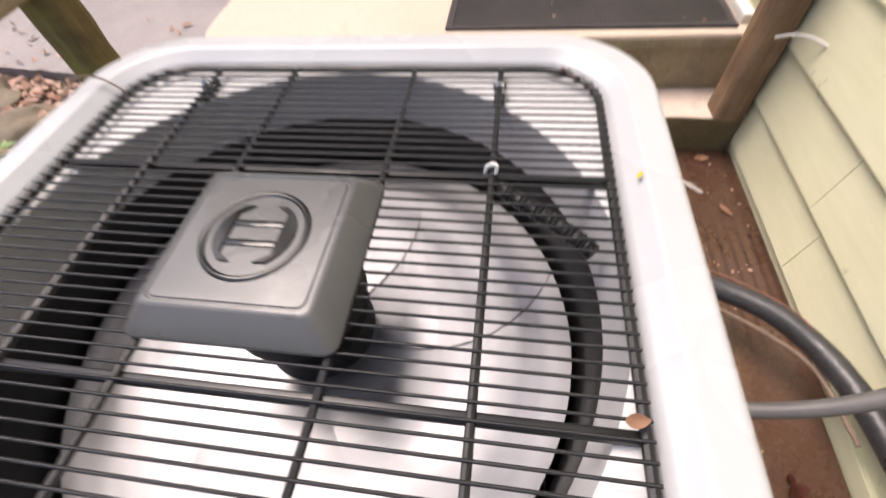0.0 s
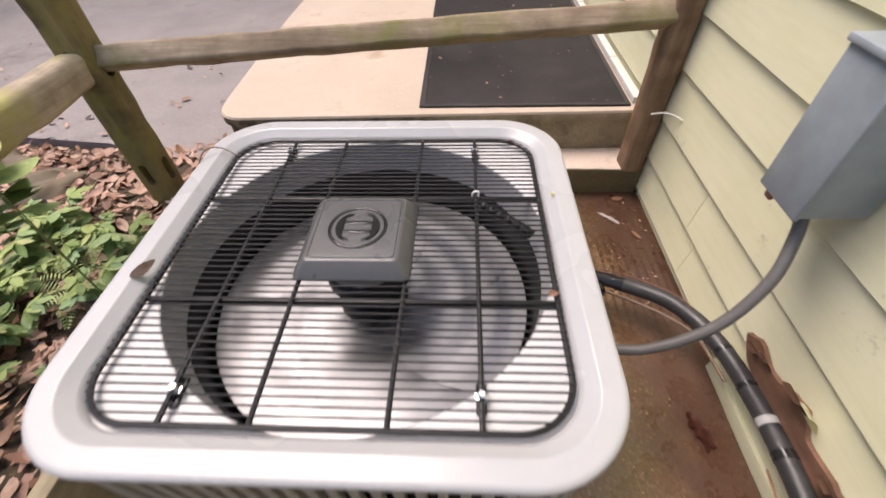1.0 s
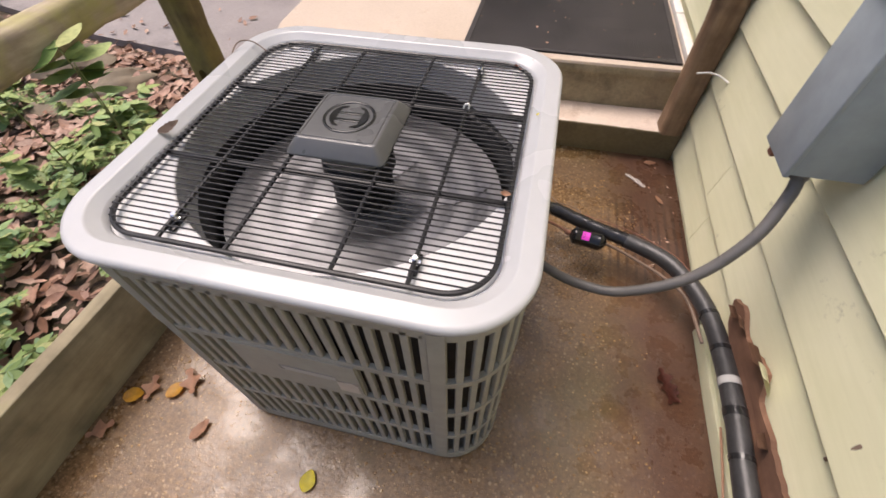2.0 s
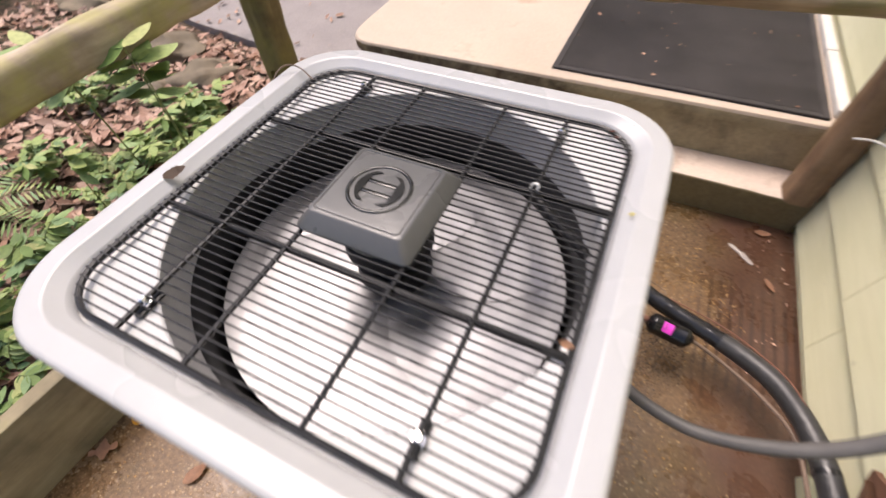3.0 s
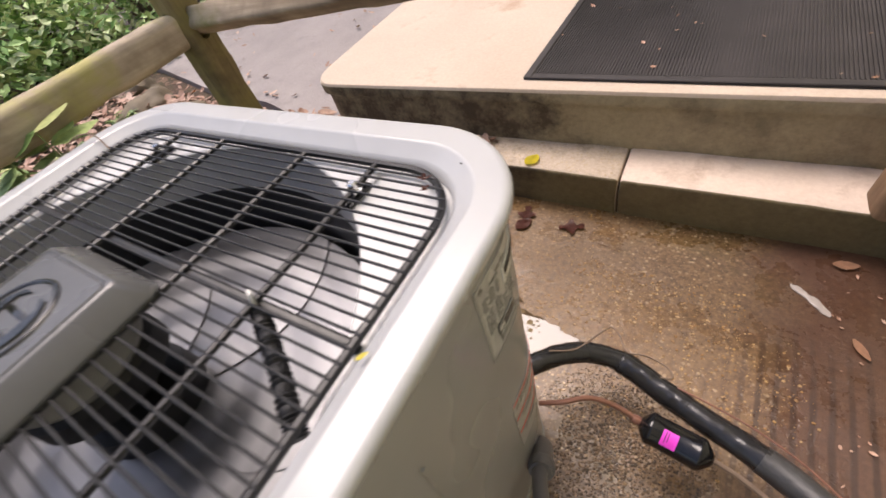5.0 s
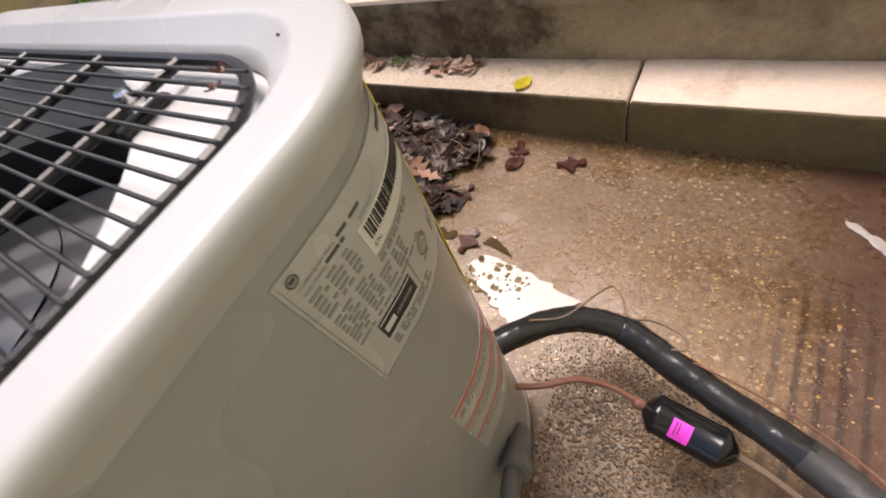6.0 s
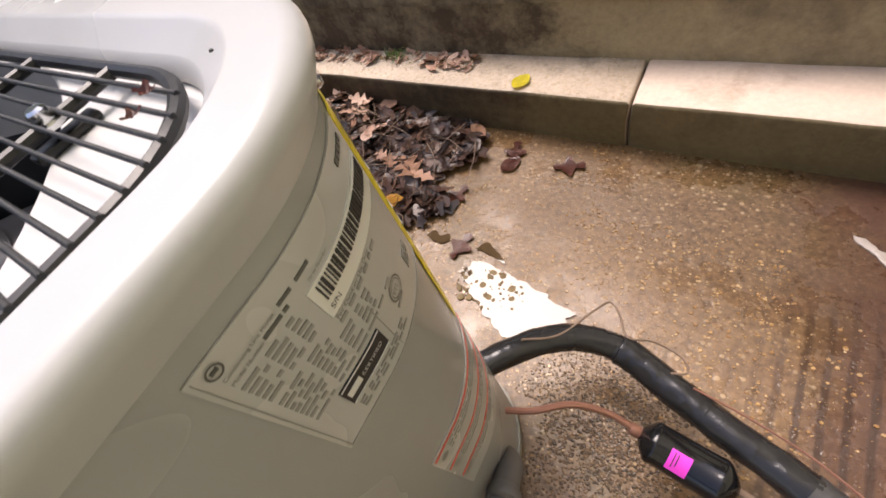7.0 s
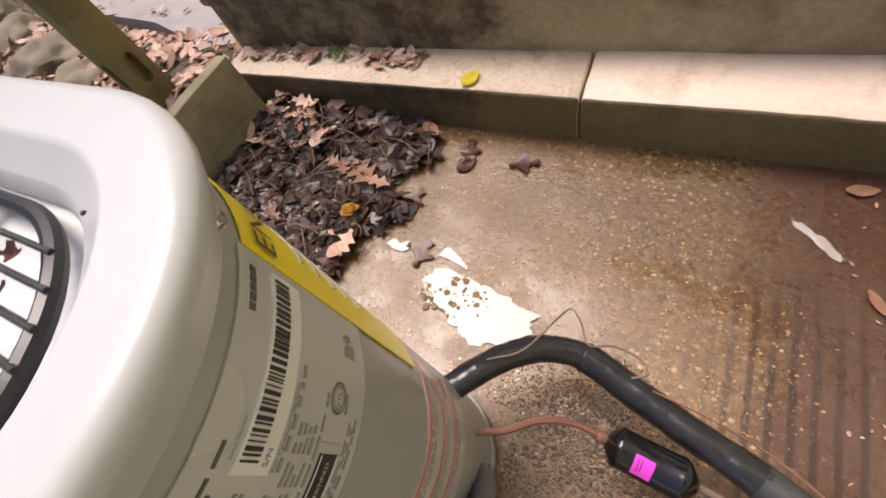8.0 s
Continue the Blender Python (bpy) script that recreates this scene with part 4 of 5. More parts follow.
ink_lines(label, 0.308, 0.322, 0.566, 0.580, 4, M_INK, 9, 0.7)

warn = part("warning_label", sticker(0.206, 0.352, 0.255, 0.412), M_LABEL, unit, "pale warning label with red rules")
for z in (0.408, 0.361, 0.312):
    part("red_rule", sticker(0.208, 0.350, z - 0.0038, z, 0.0018), M_RED, warn, smooth=0)
    part("warning_mark", on_panel(lathe([(0.005, 0), (0.0, 0)], 12, caps=(False, False)), 0.217, z - 0.016, 0.0020), M_INK, warn)
    ink_lines(warn, 0.226, 0.342, z - 0.028, z - 0.008, 3, M_LOUVRE, int(z * 1000), 0.35)

guide = part("energy_label", sticker(0.337, 0.46, 0.425, 0.668, 0.0016), M_YELLOW, unit, "bright yellow energy label wrapped round the back corner")
part("label_text", on_panel(text_mesh("EN", 0.024), 0.3405, 0.650, 0.0030), M_INKB, guide, smooth=0)
for i in range(5):
    part("text_bar", sticker(0.362, 0.44, 0.606 - i * 0.02, 0.608 - i * 0.02, 0.0026), M_INK, guide, smooth=0)


# ---- disconnect box and conduit on the wall ----
ebox = thing("disconnect_box", "blue-grey painted steel electrical disconnect box on the siding", "electrical box")
part("box_body", box(0.800, 0.927, 0.124, 0.245, 0.638, 0.915, 0.004), M_BOX, ebox)
part("box_door", box(0.792, 0.802, 0.121, 0.248, 0.634, 0.918, 0.003), M_BOX, ebox, "flat hinged steel front door")
part("box_roof", box(0.784, 0.929, 0.117, 0.252, 0.916, 0.93, 0.004), M_BOX, ebox, "overhanging rain hood")
part("hasp", box(0.797, 0.806, 0.205, 0.225, 0.618, 0.640, 0.002), M_COPPER, ebox, "small rusty hasp")
part("knockout", lathe([(0.012, 0.634), (0.012, 0.6385)], 16, base=(0.88, 0.2, 0)), M_CONDUIT, ebox)

conduit = thing("flexible_conduit", "grey flexible electrical conduit looping from box to unit", "conduit",
                tube(spline([(0.845, 0.165, 0.62), (0.838, 0.135, 0.575), (0.80, 0.08, 0.50), (0.72, 0.04, 0.395), (0.60, 0.034, 0.308), (0.50, 0.062, 0.275), (0.43, 0.115, 0.245), (0.392, 0.175, 0.205), (0.375, 0.225, 0.165)], 14), 0.0125, 12), M_CONDUIT)
part("connector", lathe([(0.017, 0), (0.019, 0.003), (0.019, 0.022), (0.015, 0.026), (0.015, 0.034)], 16, Vector((0, 0, 1)), Vector((0.846, 0.168, 0.606))), M_CONDUIT, conduit, "grey screw connector")
part("elbow_fitting", tube(spline([(0.385, 0.195, 0.19), (0.374, 0.228, 0.16), (0.366, 0.245, 0.135), (0.350, 0.25, 0.12)], 6), 0.018, 14), M_CONDUIT, conduit, "grey plastic elbow fitting")
part("collar", lathe([(0.021, 0), (0.0225, 0.004), (0.0225, 0.014), (0.021, 0.018)], 16, Vector((0.3, -0.75, 0.6)), Vector((0.379, 0.212, 0.172))), M_CONDUIT, conduit)

# ---- refrigerant lines ----
HOSE = [(0.285, 0.335, 0.195), (0.318, 0.38, 0.185), (0.35, 0.418, 0.168), (0.388, 0.447, 0.150), (0.43, 0.46, 0.135), (0.466, 0.457, 0.128), (0.53, 0.434, 0.122), (0.595, 0.410, 0.12), (0.66, 0.388, 0.12), (0.725, 0.360, 0.122), (0.80, 0.305, 0.135), (0.86, 0.22, 0.14), (0.892, 0.10, 0.15), (0.896, -0.04, 0.165), (0.888, -0.17, 0.18), (0.876, -0.33, 0.185), (0.87, -0.60, 0.18), (0.868, -1.2, 0.17)]
line = spline(HOSE, 10)
k0, k1 = 84, 100
hose = thing("refrigerant_line", "black insulated refrigerant line taped and running along the wall", "pipe", tube(line[k0:k1 + 40], 0.0245, 14, True, wobble=0.05), M_FOAM)
part("tape_wrap", tube(spline(line[:k0 + 2], 3), lambda t: (0.0203 if t < 0.53 else 0.0228) + 0.0006 * ((t * 9) % 1.0) + 0.0007 * noise.noise(Vector((t * 30, 0, 0))), 20, True, wobble=0.08), M_TAPE, hose, "shiny wrinkled black tape wrap")
part("line_rest", tube(line[k1 + 39:], 0.0245, 14, True, wobble=0.05), M_FOAM, hose)


def band(i, w=0.004, r=0.0235):
    return tube([line[i] + (line[i + 1] - line[i]).normalized() * (w * (s - 0.5)) for s in (0, 0.5, 1)], r, 14)


for i, m in ((47, M_TAPE), (62, M_TAPE), (84, M_TAPE)):
    part("tie", band(i, 0.007), m, hose, "black tie band")
for i, w in ((22, 0.003), (26, 0.002), (31, 0.004), (35, 0.002), (38, 0.003), (42, 0.002), (44, 0.004), (66, 0.003), (69, 0.002)):
    part("crease", band(i, w, 0.0214 if i < 46 else 0.0238), M_TAPE, hose, "pinched crease in the tape")
for i in (118, 126, 133, 139, 146, 152):
    part("tape_band", band(i, 0.02 if i % 2 else 0.012, 0.0258), M_TAPE if i != 133 else M_LABEL, hose, "strip of wrapping tape")

bm = tube(spline([(0.345, 0.30, 0.19), (0.38, 0.315, 0.195), (0.42, 0.345, 0.185), (0.465, 0.36, 0.155), (0.508, 0.357, 0.134)], 10), 0.0048, 8)
copper = thing("copper_line", "dull copper liquid line from unit to drier", "pipe", bm, M_COPPER)
part("joint", lathe([(0.0075, 0), (0.0085, 0.003), (0.0085, 0.012), (0.0065, 0.016)], 12, Vector((0.9, 0.0, -0.3)), Vector((0.492, 0.358, 0.138))), M_COPPER, copper)
part("outlet", tube(spline([(0.618, 0.344, 0.128), (0.66, 0.338, 0.115), (0.72, 0.315, 0.105), (0.79, 0.265, 0.11), (0.85, 0.19, 0.118), (0.872, 0.05, 0.12)], 8), 0.0048, 8), M_TWIG, copper, "dark tarnished outlet tube")
AX = Vector((0.093, -0.012, -0.004)).normalized()
BASE = Vector((0.506, 0.357, 0.132))
drier = thing("filter_drier", "gloss black filter drier with magenta sticker", "filter", lathe([(0.008, 0), (0.014, 0.003), (0.026, 0.012), (0.0285, 0.016), (0.0285, 0.020), (0.0278, 0.022), (0.0278, 0.090), (0.0285, 0.092), (0.0285, 0.096), (0.026, 0.101), (0.014, 0.112), (0.008, 0.116)], 32, AX, BASE), M_DRIER)
q = Vector((0, 0, 1)).rotation_difference(AX)
up = q.inverted() @ Vector((0.1, -0.55, 1.0))
mid = math.atan2(up.y, up.x)
loops = []
for h in (0.036, 0.044, 0.052, 0.060):
    loops.append([BASE + q @ Vector((0.0282 * math.cos(mid + f), 0.0282 * math.sin(mid + f), h)) for f in (-0.5, -0.3, -0.1, 0.1, 0.3, 0.5)])
stick = part("sticker", loft(loops, False), M_PINK, drier, "magenta sticker with dark print")
for i, h in enumerate((0.041, 0.045)):
    loops = [[BASE + q @ Vector((0.0285 * math.cos(mid + f), 0.0285 * math.sin(mid + f), hh)) for f in (-0.38, -0.2, 0.0, 0.2, 0.3 - 0.15 * i)] for hh in (h, h + 0.0012)]
    part("print_bar", loft(loops, False), M_INKB, stick)

# thin control wire along the line
pts = [(0.33, 0.395, 0.208), (0.37, 0.43, 0.182), (0.40, 0.50, 0.15), (0.415, 0.53, 0.13), (0.435, 0.51, 0.14), (0.455, 0.475, 0.15), (0.49, 0.49, 0.13), (0.53, 0.485, 0.12), (0.54, 0.462, 0.13), (0.52, 0.448, 0.143)]
thing("control_wire", "thin brown control wire looped loosely over the pipe", "wire", tube(spline(pts, 8), 0.0017, 6), M_TWIG)
thing("control_wire", "thin brown control wire along the pipe to the wall", "wire", tube(spline([(0.55, 0.44, 0.143), (0.62, 0.43, 0.135), (0.69, 0.41, 0.135), (0.76, 0.37, 0.14), (0.83, 0.295, 0.158), (0.88, 0.18, 0.16)], 8), 0.0017, 6), M_COPPER)
thing("loose_cable", "stub of pale wire poking out of the siding", "wire", tube(spline([(0.932, 0.862, 0.425), (0.905, 0.890, 0.431), (0.880, 0.915, 0.426), (0.852, 0.940, 0.408)], 6), 0.0034, 8), M_SILL)
for p in (((0.91, -0.15, 0.07), (0.895, -0.3, 0.06), (0.885, -0.42, 0.02)), ((-0.70, -0.12, 0.16), (-0.72, -0.2, 0.10), (-0.76, -0.22, 0.04))):
    thing("dry_stalk", "thin pale dry stalk", "twig", tube(spline(p, 6), 0.003, 6), M_TAN)


# ---- leaves ----
def leaf_verts(length, width, lobes=0, curl_by=0.2, seed=0):
    """Outline of a leaf along +x with a fold; returns points of the two edges and the rib."""
    r = random.Random(seed)
    n = 10
    rib, a, b = [], [], []
    for i in range(n + 1):
        t = i / n
        w = width * math.sin(math.pi * min(1, t * 0.92 + 0.04)) ** 0.8 * (1 - 0.3 * t)
        if lobes:
            w *= 0.62 + 0.38 * math.cos(2 * math.pi * t * lobes + 0.6)
            w *= 1.35
        z = curl_by * length * (t - 0.5) ** 2
        rib.append(Vector((length * (t - 0.5), 0, z)))
        k = r.uniform(0.6, 1.4)
        a.append(Vector((length * (t - 0.5) + (0.1 * w if lobes else 0), w / 2, z + k * curl_by * w * 0.5)))
        b.append(Vector((length * (t - 0.5) + (0.1 * w if lobes else 0), -w / 2, z + r.uniform(0.6, 1.4) * curl_by * w * 0.5)))
    return rib, a, b


def leaf_bm(length, width, lobes=0, curl_by=0.2, seed=0, thick=0.0006):
    rib, a, b = leaf_verts(length, width, lobes, curl_by, seed)
    bm = loft([[p, q, s] for p, q, s in zip(a, rib, b)], False)
    bmesh.ops.solidify(bm, geom=bm.faces[:], thickness=thick)
    return bm


def fallen(x, y, z, length, width, turn, mat, label, lobes=0, curl_by=0.2, tilt=(0, 0), seed=0):
    ob = thing("fallen_leaf", label, "leaf", leaf_bm(length, width, lobes, curl_by, seed), mat, group="fallen leaves", smooth=60)
    ob.matrix_world = pose(x, y, z, tilt[0], tilt[1], turn)
    return ob


LEAF_ROWS = [
    (0.05, 1.03, STEP_Z + 0.006, 0.055, 0.05, 70, M_LIME, "bright yellow leaf lying on the step", 0, 0.15),
    (-0.185, 0.78, 0.03, 0.10, 0.085, 150, M_TAN, "tan lobed oak leaf on the leaf pile", 3, 0.12),
    (-0.155, 0.66, 0.03, 0.05, 0.045, 40, M_GOLD, "orange-gold curled leaf on the leaf pile", 0, 0.8),
    (0.065, 0.915, 0.006, 0.075, 0.055, 100, M_RUST, "wet dark russet leaf stuck to the concrete", 2, 0.1),
    (0.07, 0.875, 0.006, 0.06, 0.05, 60, M_RUST, "wet dark russet leaf stuck to the concrete", 0, 0.1),
    (0.212, 0.90, 0.006, 0.075, 0.055, 20, M_RUST, "wet dark russet leaf stuck to the concrete", 2, 0.1),
    (-0.058, 0.955, 0.02, 0.065, 0.04, -30, M_TAN, "tan curled leaf beside the step", 0, 0.35),
    (-0.02, 0.74, 0.006, 0.08, 0.05, 75, M_RUST, "wet dark russet leaf stuck to the concrete", 2, 0.1),
    (0.06, 0.61, 0.006, 0.075, 0.055, 80, M_RUST, "wet dark russet leaf stuck to the concrete", 2, 0.1),
    (0.84, 0.945, 0.006, 0.05, 0.03, 10, M_TAN, "pale leaf by the foot of the wall", 0, 0.2),
    (0.86, 0.72, 0.006, 0.05, 0.02, -60, M_TAN, "pale leaf by the foot of the wall", 0, 0.2),
    (-0.635, -0.40, 0.008, 0.055, 0.05, 20, M_GOLD, "yellow-orange leaf on the pad", 0, 0.3),
    (-0.60, -0.37, 0.008, 0.07, 0.05, 100, M_TAN, "tan leaf on the pad", 2, 0.3),
    (-0.53, -0.36, 0.008, 0.055, 0.045, 60, M_GOLD, "yellow-orange leaf on the pad", 0, 0.2),
    (-0.50, -0.33, 0.008, 0.08, 0.055, 130, M_TAN, "tan leaf on the pad", 2, 0.3),
    (-0.40, -0.44, 0.008, 0.06, 0.035, 70, M_TAN, "tan leaf on the pad", 0, 0.3),
    (-0.067, -0.487, 0.008, 0.05, 0.045, 90, M_LIME, "yellow leaf on the pad", 0, 0.2),
    (-0.66, -0.50, 0.008, 0.07, 0.05, 45, M_TAN, "tan leaf on the pad", 2, 0.3),
    (0.818, -0.032, 0.006, 0.09, 0.05, 110, M_RUST, "wet dark russet leaf stuck to the concrete", 3, 0.2),
    (0.83, -0.07, 0.006, 0.05, 0.04, 60, M_RUST, "wet dark russet leaf stuck to the concrete", 2, 0.2),
]
for i, (x, y, z, ln, w, turn, m, lab, lobes, cb) in enumerate(LEAF_ROWS):
    fallen(x, y, z, ln, w, turn, m, lab, lobes, cb, seed=i)

# leaf scraps caught on the unit
fallen(-0.318, -0.080, 0.718, 0.045, 0.022, 30, M_TWIG, "brown shrivelled leaf caught on the cap edge", 0, 0.5, (25, -20), 50)
fallen(0.298, -0.112, 0.710, 0.017, 0.011, 10, M_TAN, "orange shrivelled leaf caught in the grille", 0, 0.4, (20, 10), 51)
fallen(0.268, 0.288, 0.7075, 0.014, 0.008, 20, M_RUST, "russet leaf scrap caught in the grille", 2, 0.6, (10, 0), 52)
fallen(0.277, 0.274, 0.7075, 0.010, 0.007, 70, M_RUST, "russet leaf scrap caught in the grille", 2, 0.6, (10, 0), 53)
fallen(0.328, 0.106, TOP + 0.001, 0.010, 0.005, 60, M_LIME, "tiny yellow leaf fleck on the cap", 0, 0.1, (0, 0), 54)
thing("twig_loop", "thin grey tendril looped over the cap edge", "twig", tube(spline([(-0.300, 0.24, 0.706), (-0.33, 0.245, 0.722), (-0.352, 0.235, 0.728), (-0.362, 0.215, 0.722), (-0.366, 0.19, 0.70)], 6), 0.0014, 6), M_TWIG)
thing("speck", "tiny black speck on the white cap", "debris", lathe([(0.0012, 0), (0.0008, 0.0008)], 8, base=(0.300, 0.309, TOP)), M_DARK)


def scatter(name, label, category, mat, count, place, size, seed, lobed=0.3, width=0.6, lift=0.0, curls=(0.1, 0.6), lean=0.5):
    """Many loose leaves joined into one mesh."""
    r = random.Random(seed)
    verts, faces = [], []
    for _ in range(count):
        x, y, z = place(r)
        ln = r.uniform(*size)
        rib, a, b = leaf_verts(ln, ln * width * r.uniform(0.7, 1.2), 3 if r.random() < lobed else 0, r.uniform(*curls), r.random())
        m = Matrix.Translation((x, y, z + ln * 0.12 + r.random() * lift)) @ Euler((r.uniform(-lean, lean), r.uniform(-lean, lean), r.uniform(0, 6.3))).to_matrix().to_4x4()
        base = len(verts)
        hop = 1 if count < 300 else 2
        for i in range(0, 11, hop):
            verts += [m @ a[i], m @ rib[i], m @ b[i]]
        for i in range(10 // hop):
            k = base + 3 * i
            faces += [(k, k + 1, k + 4, k + 3), (k + 1, k + 2, k + 5, k + 4)]
    me = bpy.data.meshes.new(name)
    me.from_pydata(verts, [], faces)
    me.materials.append(mat)
    me.shade_smooth()
    return tagged(new(name, me), label, category, kind="stuff")


def litter_place(r):
    while True:
        x, y = r.uniform(-3.6, -0.72), r.uniform(-1.6, 1.55)
        if y < 1.3 - 0.1 * (x + 1) and (r.random() < 1.3 - 0.25 * abs(x + 0.9)):
            return x, y, ground_height(x, y)


def pile_place(r):
    while True:
        x, y = r.uniform(-0.62, 0.02), r.uniform(0.40, 0.985)
        edge = -0.075 - 0.35 * max(0, 0.70 - y) + 0.035 * math.sin(y * 30) + 0.04 * r.random() ** 3
        if x < edge:
            return x, y, 0.002 + 0.03 * max(0, (edge - x)) / 0.5


scatter("leaf_litter", "dry brown and pinkish fallen leaves over the woodland soil", "leaf litter", M_LITTER, 6500, litter_place, (0.03, 0.085), 2, lift=0.02, curls=(0.0, 0.4))
scatter("wet_leaf_pile", "black wet decaying leaves heaped against the step", "leaf litter", M_WETLEAF, 2600, pile_place, (0.012, 0.065), 4, lobed=0.45, lift=0.012, curls=(0.0, 0.5), lean=0.4, width=0.75)
scatter("leaf_shreds", "dark needle-thin shreds of rotten leaf in the pile", "leaf litter", M_SHRED, 800, pile_place, (0.015, 0.05), 41, lobed=0.0, lift=0.028, curls=(0.0, 0.3), lean=0.3, width=0.09)
scatter("drift_leaves", "tan dry leaves drifted beside the plank", "leaf litter", M_LITTER, 130, lambda r: (r.uniform(-0.9, -0.3) - 0.1 * r.random(), r.uniform(0.80, 1.0), 0.03), (0.03, 0.075), 6, lift=0.03)
scatter("step_leaves", "brown broken leaves on the end of the step", "leaf litter", M_LITTER, 90, lambda r: (-0.1 - 0.65 * r.random() ** 0.7, r.uniform(1.06, 1.14), STEP_Z), (0.015, 0.05), 8)
scatter("step_leaf_cluster", "russet broken leaves clumped on the step", "leaf litter", M_LITTER, 34, lambda r: (-0.20 + r.gauss(0, 0.045), 1.09 + r.gauss(0, 0.018), STEP_Z + 0.002), (0.018, 0.045), 43, lobed=0.5, curls=(0.1, 0.7))
scatter("moss_clump", "small yellow-green moss clump on the step", "moss", M_GREEN, 160, lambda r: (-0.395 + r.gauss(0, 0.02), 1.105 + r.gauss(0, 0.012), STEP_Z + 0.012 * r.random()), (0.006, 0.016), 44, lobed=0.0, width=0.3, curls=(0.1, 0.8), lean=1.2)
scatter("drive_leaves", "scattered leaves along the edge of the driveway", "leaf litter", M_LITTER, 160, lambda r: (r.uniform(-3.5, -0.95), 1.25 + 1.6 * r.random() ** 2.5, 0.0), (0.02, 0.06), 9)
scatter("mat_specks", "pale leaf scraps on the rubber mat", "leaf litter", M_LITTER, 60, lambda r: (r.uniform(0.0, 0.86), r.uniform(1.2, 2.7), LAND_Z + 0.008), (0.006, 0.022), 12)
scatter("wall_debris", "small leaf scraps along the foot of the wall", "leaf litter", M_LITTER, 34, lambda r: (r.uniform(0.80, 0.92), r.uniform(0.3, 0.98), 0.002), (0.005, 0.014), 13)

scatter("dry_pile_leaves", "tan and pinkish dry leaves on top of the wet pile", "leaf litter", M_LITTER, 16, lambda r: (r.uniform(-0.60, -0.12), r.uniform(0.55, 0.97), 0.03), (0.025, 0.075), 15, lobed=0.85, width=0.8, curls=(0.05, 0.6), lean=0.35)

# dark mulch mound under the pile
loops = []
for k in range(15):
    y = 0.42 + 0.565 * k / 14
    edge = -0.095 - 0.35 * max(0, 0.70 - y) + 0.03 * math.sin(y * 30)
    loops.append([Vector((-0.625 + (edge + 0.625) * i / 14, y, 0.001 + 0.035 * (1 - i / 14) ** 0.7 * min(1, k / 3) + 0.006 * noise.noise(Vector((i * 0.7, k * 0.7, 0))) * (1 - i / 14))) for i in range(15)])
thing("mulch", "dark wet leaf mulch against the step", "mulch", loft(loops, False), M_SOIL, kind="stuff")

# twigs over the pile
r3 = random.Random(11)
for i in range(70):
    x, y, z = pile_place(r3)
    f, ln = r3.uniform(0, 6.3), r3.uniform(0.04, 0.20)
    p = Vector((x, y, z + 0.03))
    d = Vector((math.cos(f), math.sin(f), 0)) * ln
    if p.x + d.x > 0.04 or p.y + d.y > 0.98 or p.x + d.x < -0.6:
        d = -d
    if p.y + d.y > 0.985:
        d.y = 0
    thing("twig", "thin dark twig on the leaf pile", "twig", tube(spline([p, p + d * 0.5 + Vector((0.01, 0.008, 0.008)), p + d], 4), lambda t: 0.0015 * (1 - 0.5 * t), 5), M_TWIG, group="twigs on the leaf pile")

# pebbles set in the pad
verts, faces = [], []
r4 = random.Random(21)
for i in range(38000):
    x, y = r4.uniform(-0.6, 0.80), r4.choice((r4.uniform(0.36, 0.98), r4.uniform(0.36, 0.98), r4.uniform(-0.9, -0.3), r4.uniform(-0.3, 0.4)))
    worn = 0.5 + 0.9 * noise.noise(Vector((x * 5, y * 5, 2.0)))
    if y > 0.8 or x > 0.66:
        worn -= 0.45
    if abs(x) < 0.34 and -0.34 < y < 0.34 or r4.random() > worn:
        continue
    s = 0.0007 + 0.0034 * r4.random() ** 4
    f = r4.uniform(0, 6.3)
    base = len(verts)
    for k in range(6):
        a = f + k * math.pi / 3
        verts.append((x + s * 1.3 * math.cos(a), y + s * math.sin(a) * r4.uniform(0.6, 1.2), -0.001))
    for k in range(6):
        a = f + k * math.pi / 3
        verts.append((x + s * 0.7 * math.cos(a), y + s * 0.7 * math.sin(a), 0.0012 + 0.12 * s))
    for k in range(6):
        faces.append((base + k, base + (k + 1) % 6, base + 6 + (k + 1) % 6, base + 6 + k))
    faces.append(tuple(base + 6 + k for k in range(6)))
me = bpy.data.meshes.new("pad_pebbles")
me.from_pydata(verts, [], faces)
me.materials.append(leafy("tan_pebbles", (0.30, 0.17, 0.07), (0.42, 0.26, 0.11), (0.52, 0.37, 0.20), (0.24, 0.135, 0.06), (0.36, 0.24, 0.12), rough=0.22, spec=0.5))
tagged(new("pad_pebbles", me), "tan pebbles showing in the worn concrete pad", "pebbles", kind="stuff")


# ---- stones ----
def stone(x, y, z, sx, sy, sz, seed):
    bm = bmesh.new()
    bmesh.ops.create_icosphere(bm, subdivisions=4, radius=1)
    for v in bm.verts:
        n = v.co.normalized()
        k = 1 + 0.34 * noise.noise(n * 1.9 + Vector((seed, 0, 0))) + 0.14 * abs(noise.noise(n * 4.5 + Vector((seed, 3, 0)))) + 0.03 * noise.noise(n * 15)
        v.co = Vector((n.x * sx, n.y * sy, n.z * sz)) * k
    ob = thing("stone", "grey-brown fieldstone half sunk among leaves", "stone", bm, M_ROCK, (x, y, z - 0.03), "stones along the driveway edge", smooth=45)
    ob.rotation_euler = (0, 0, seed)


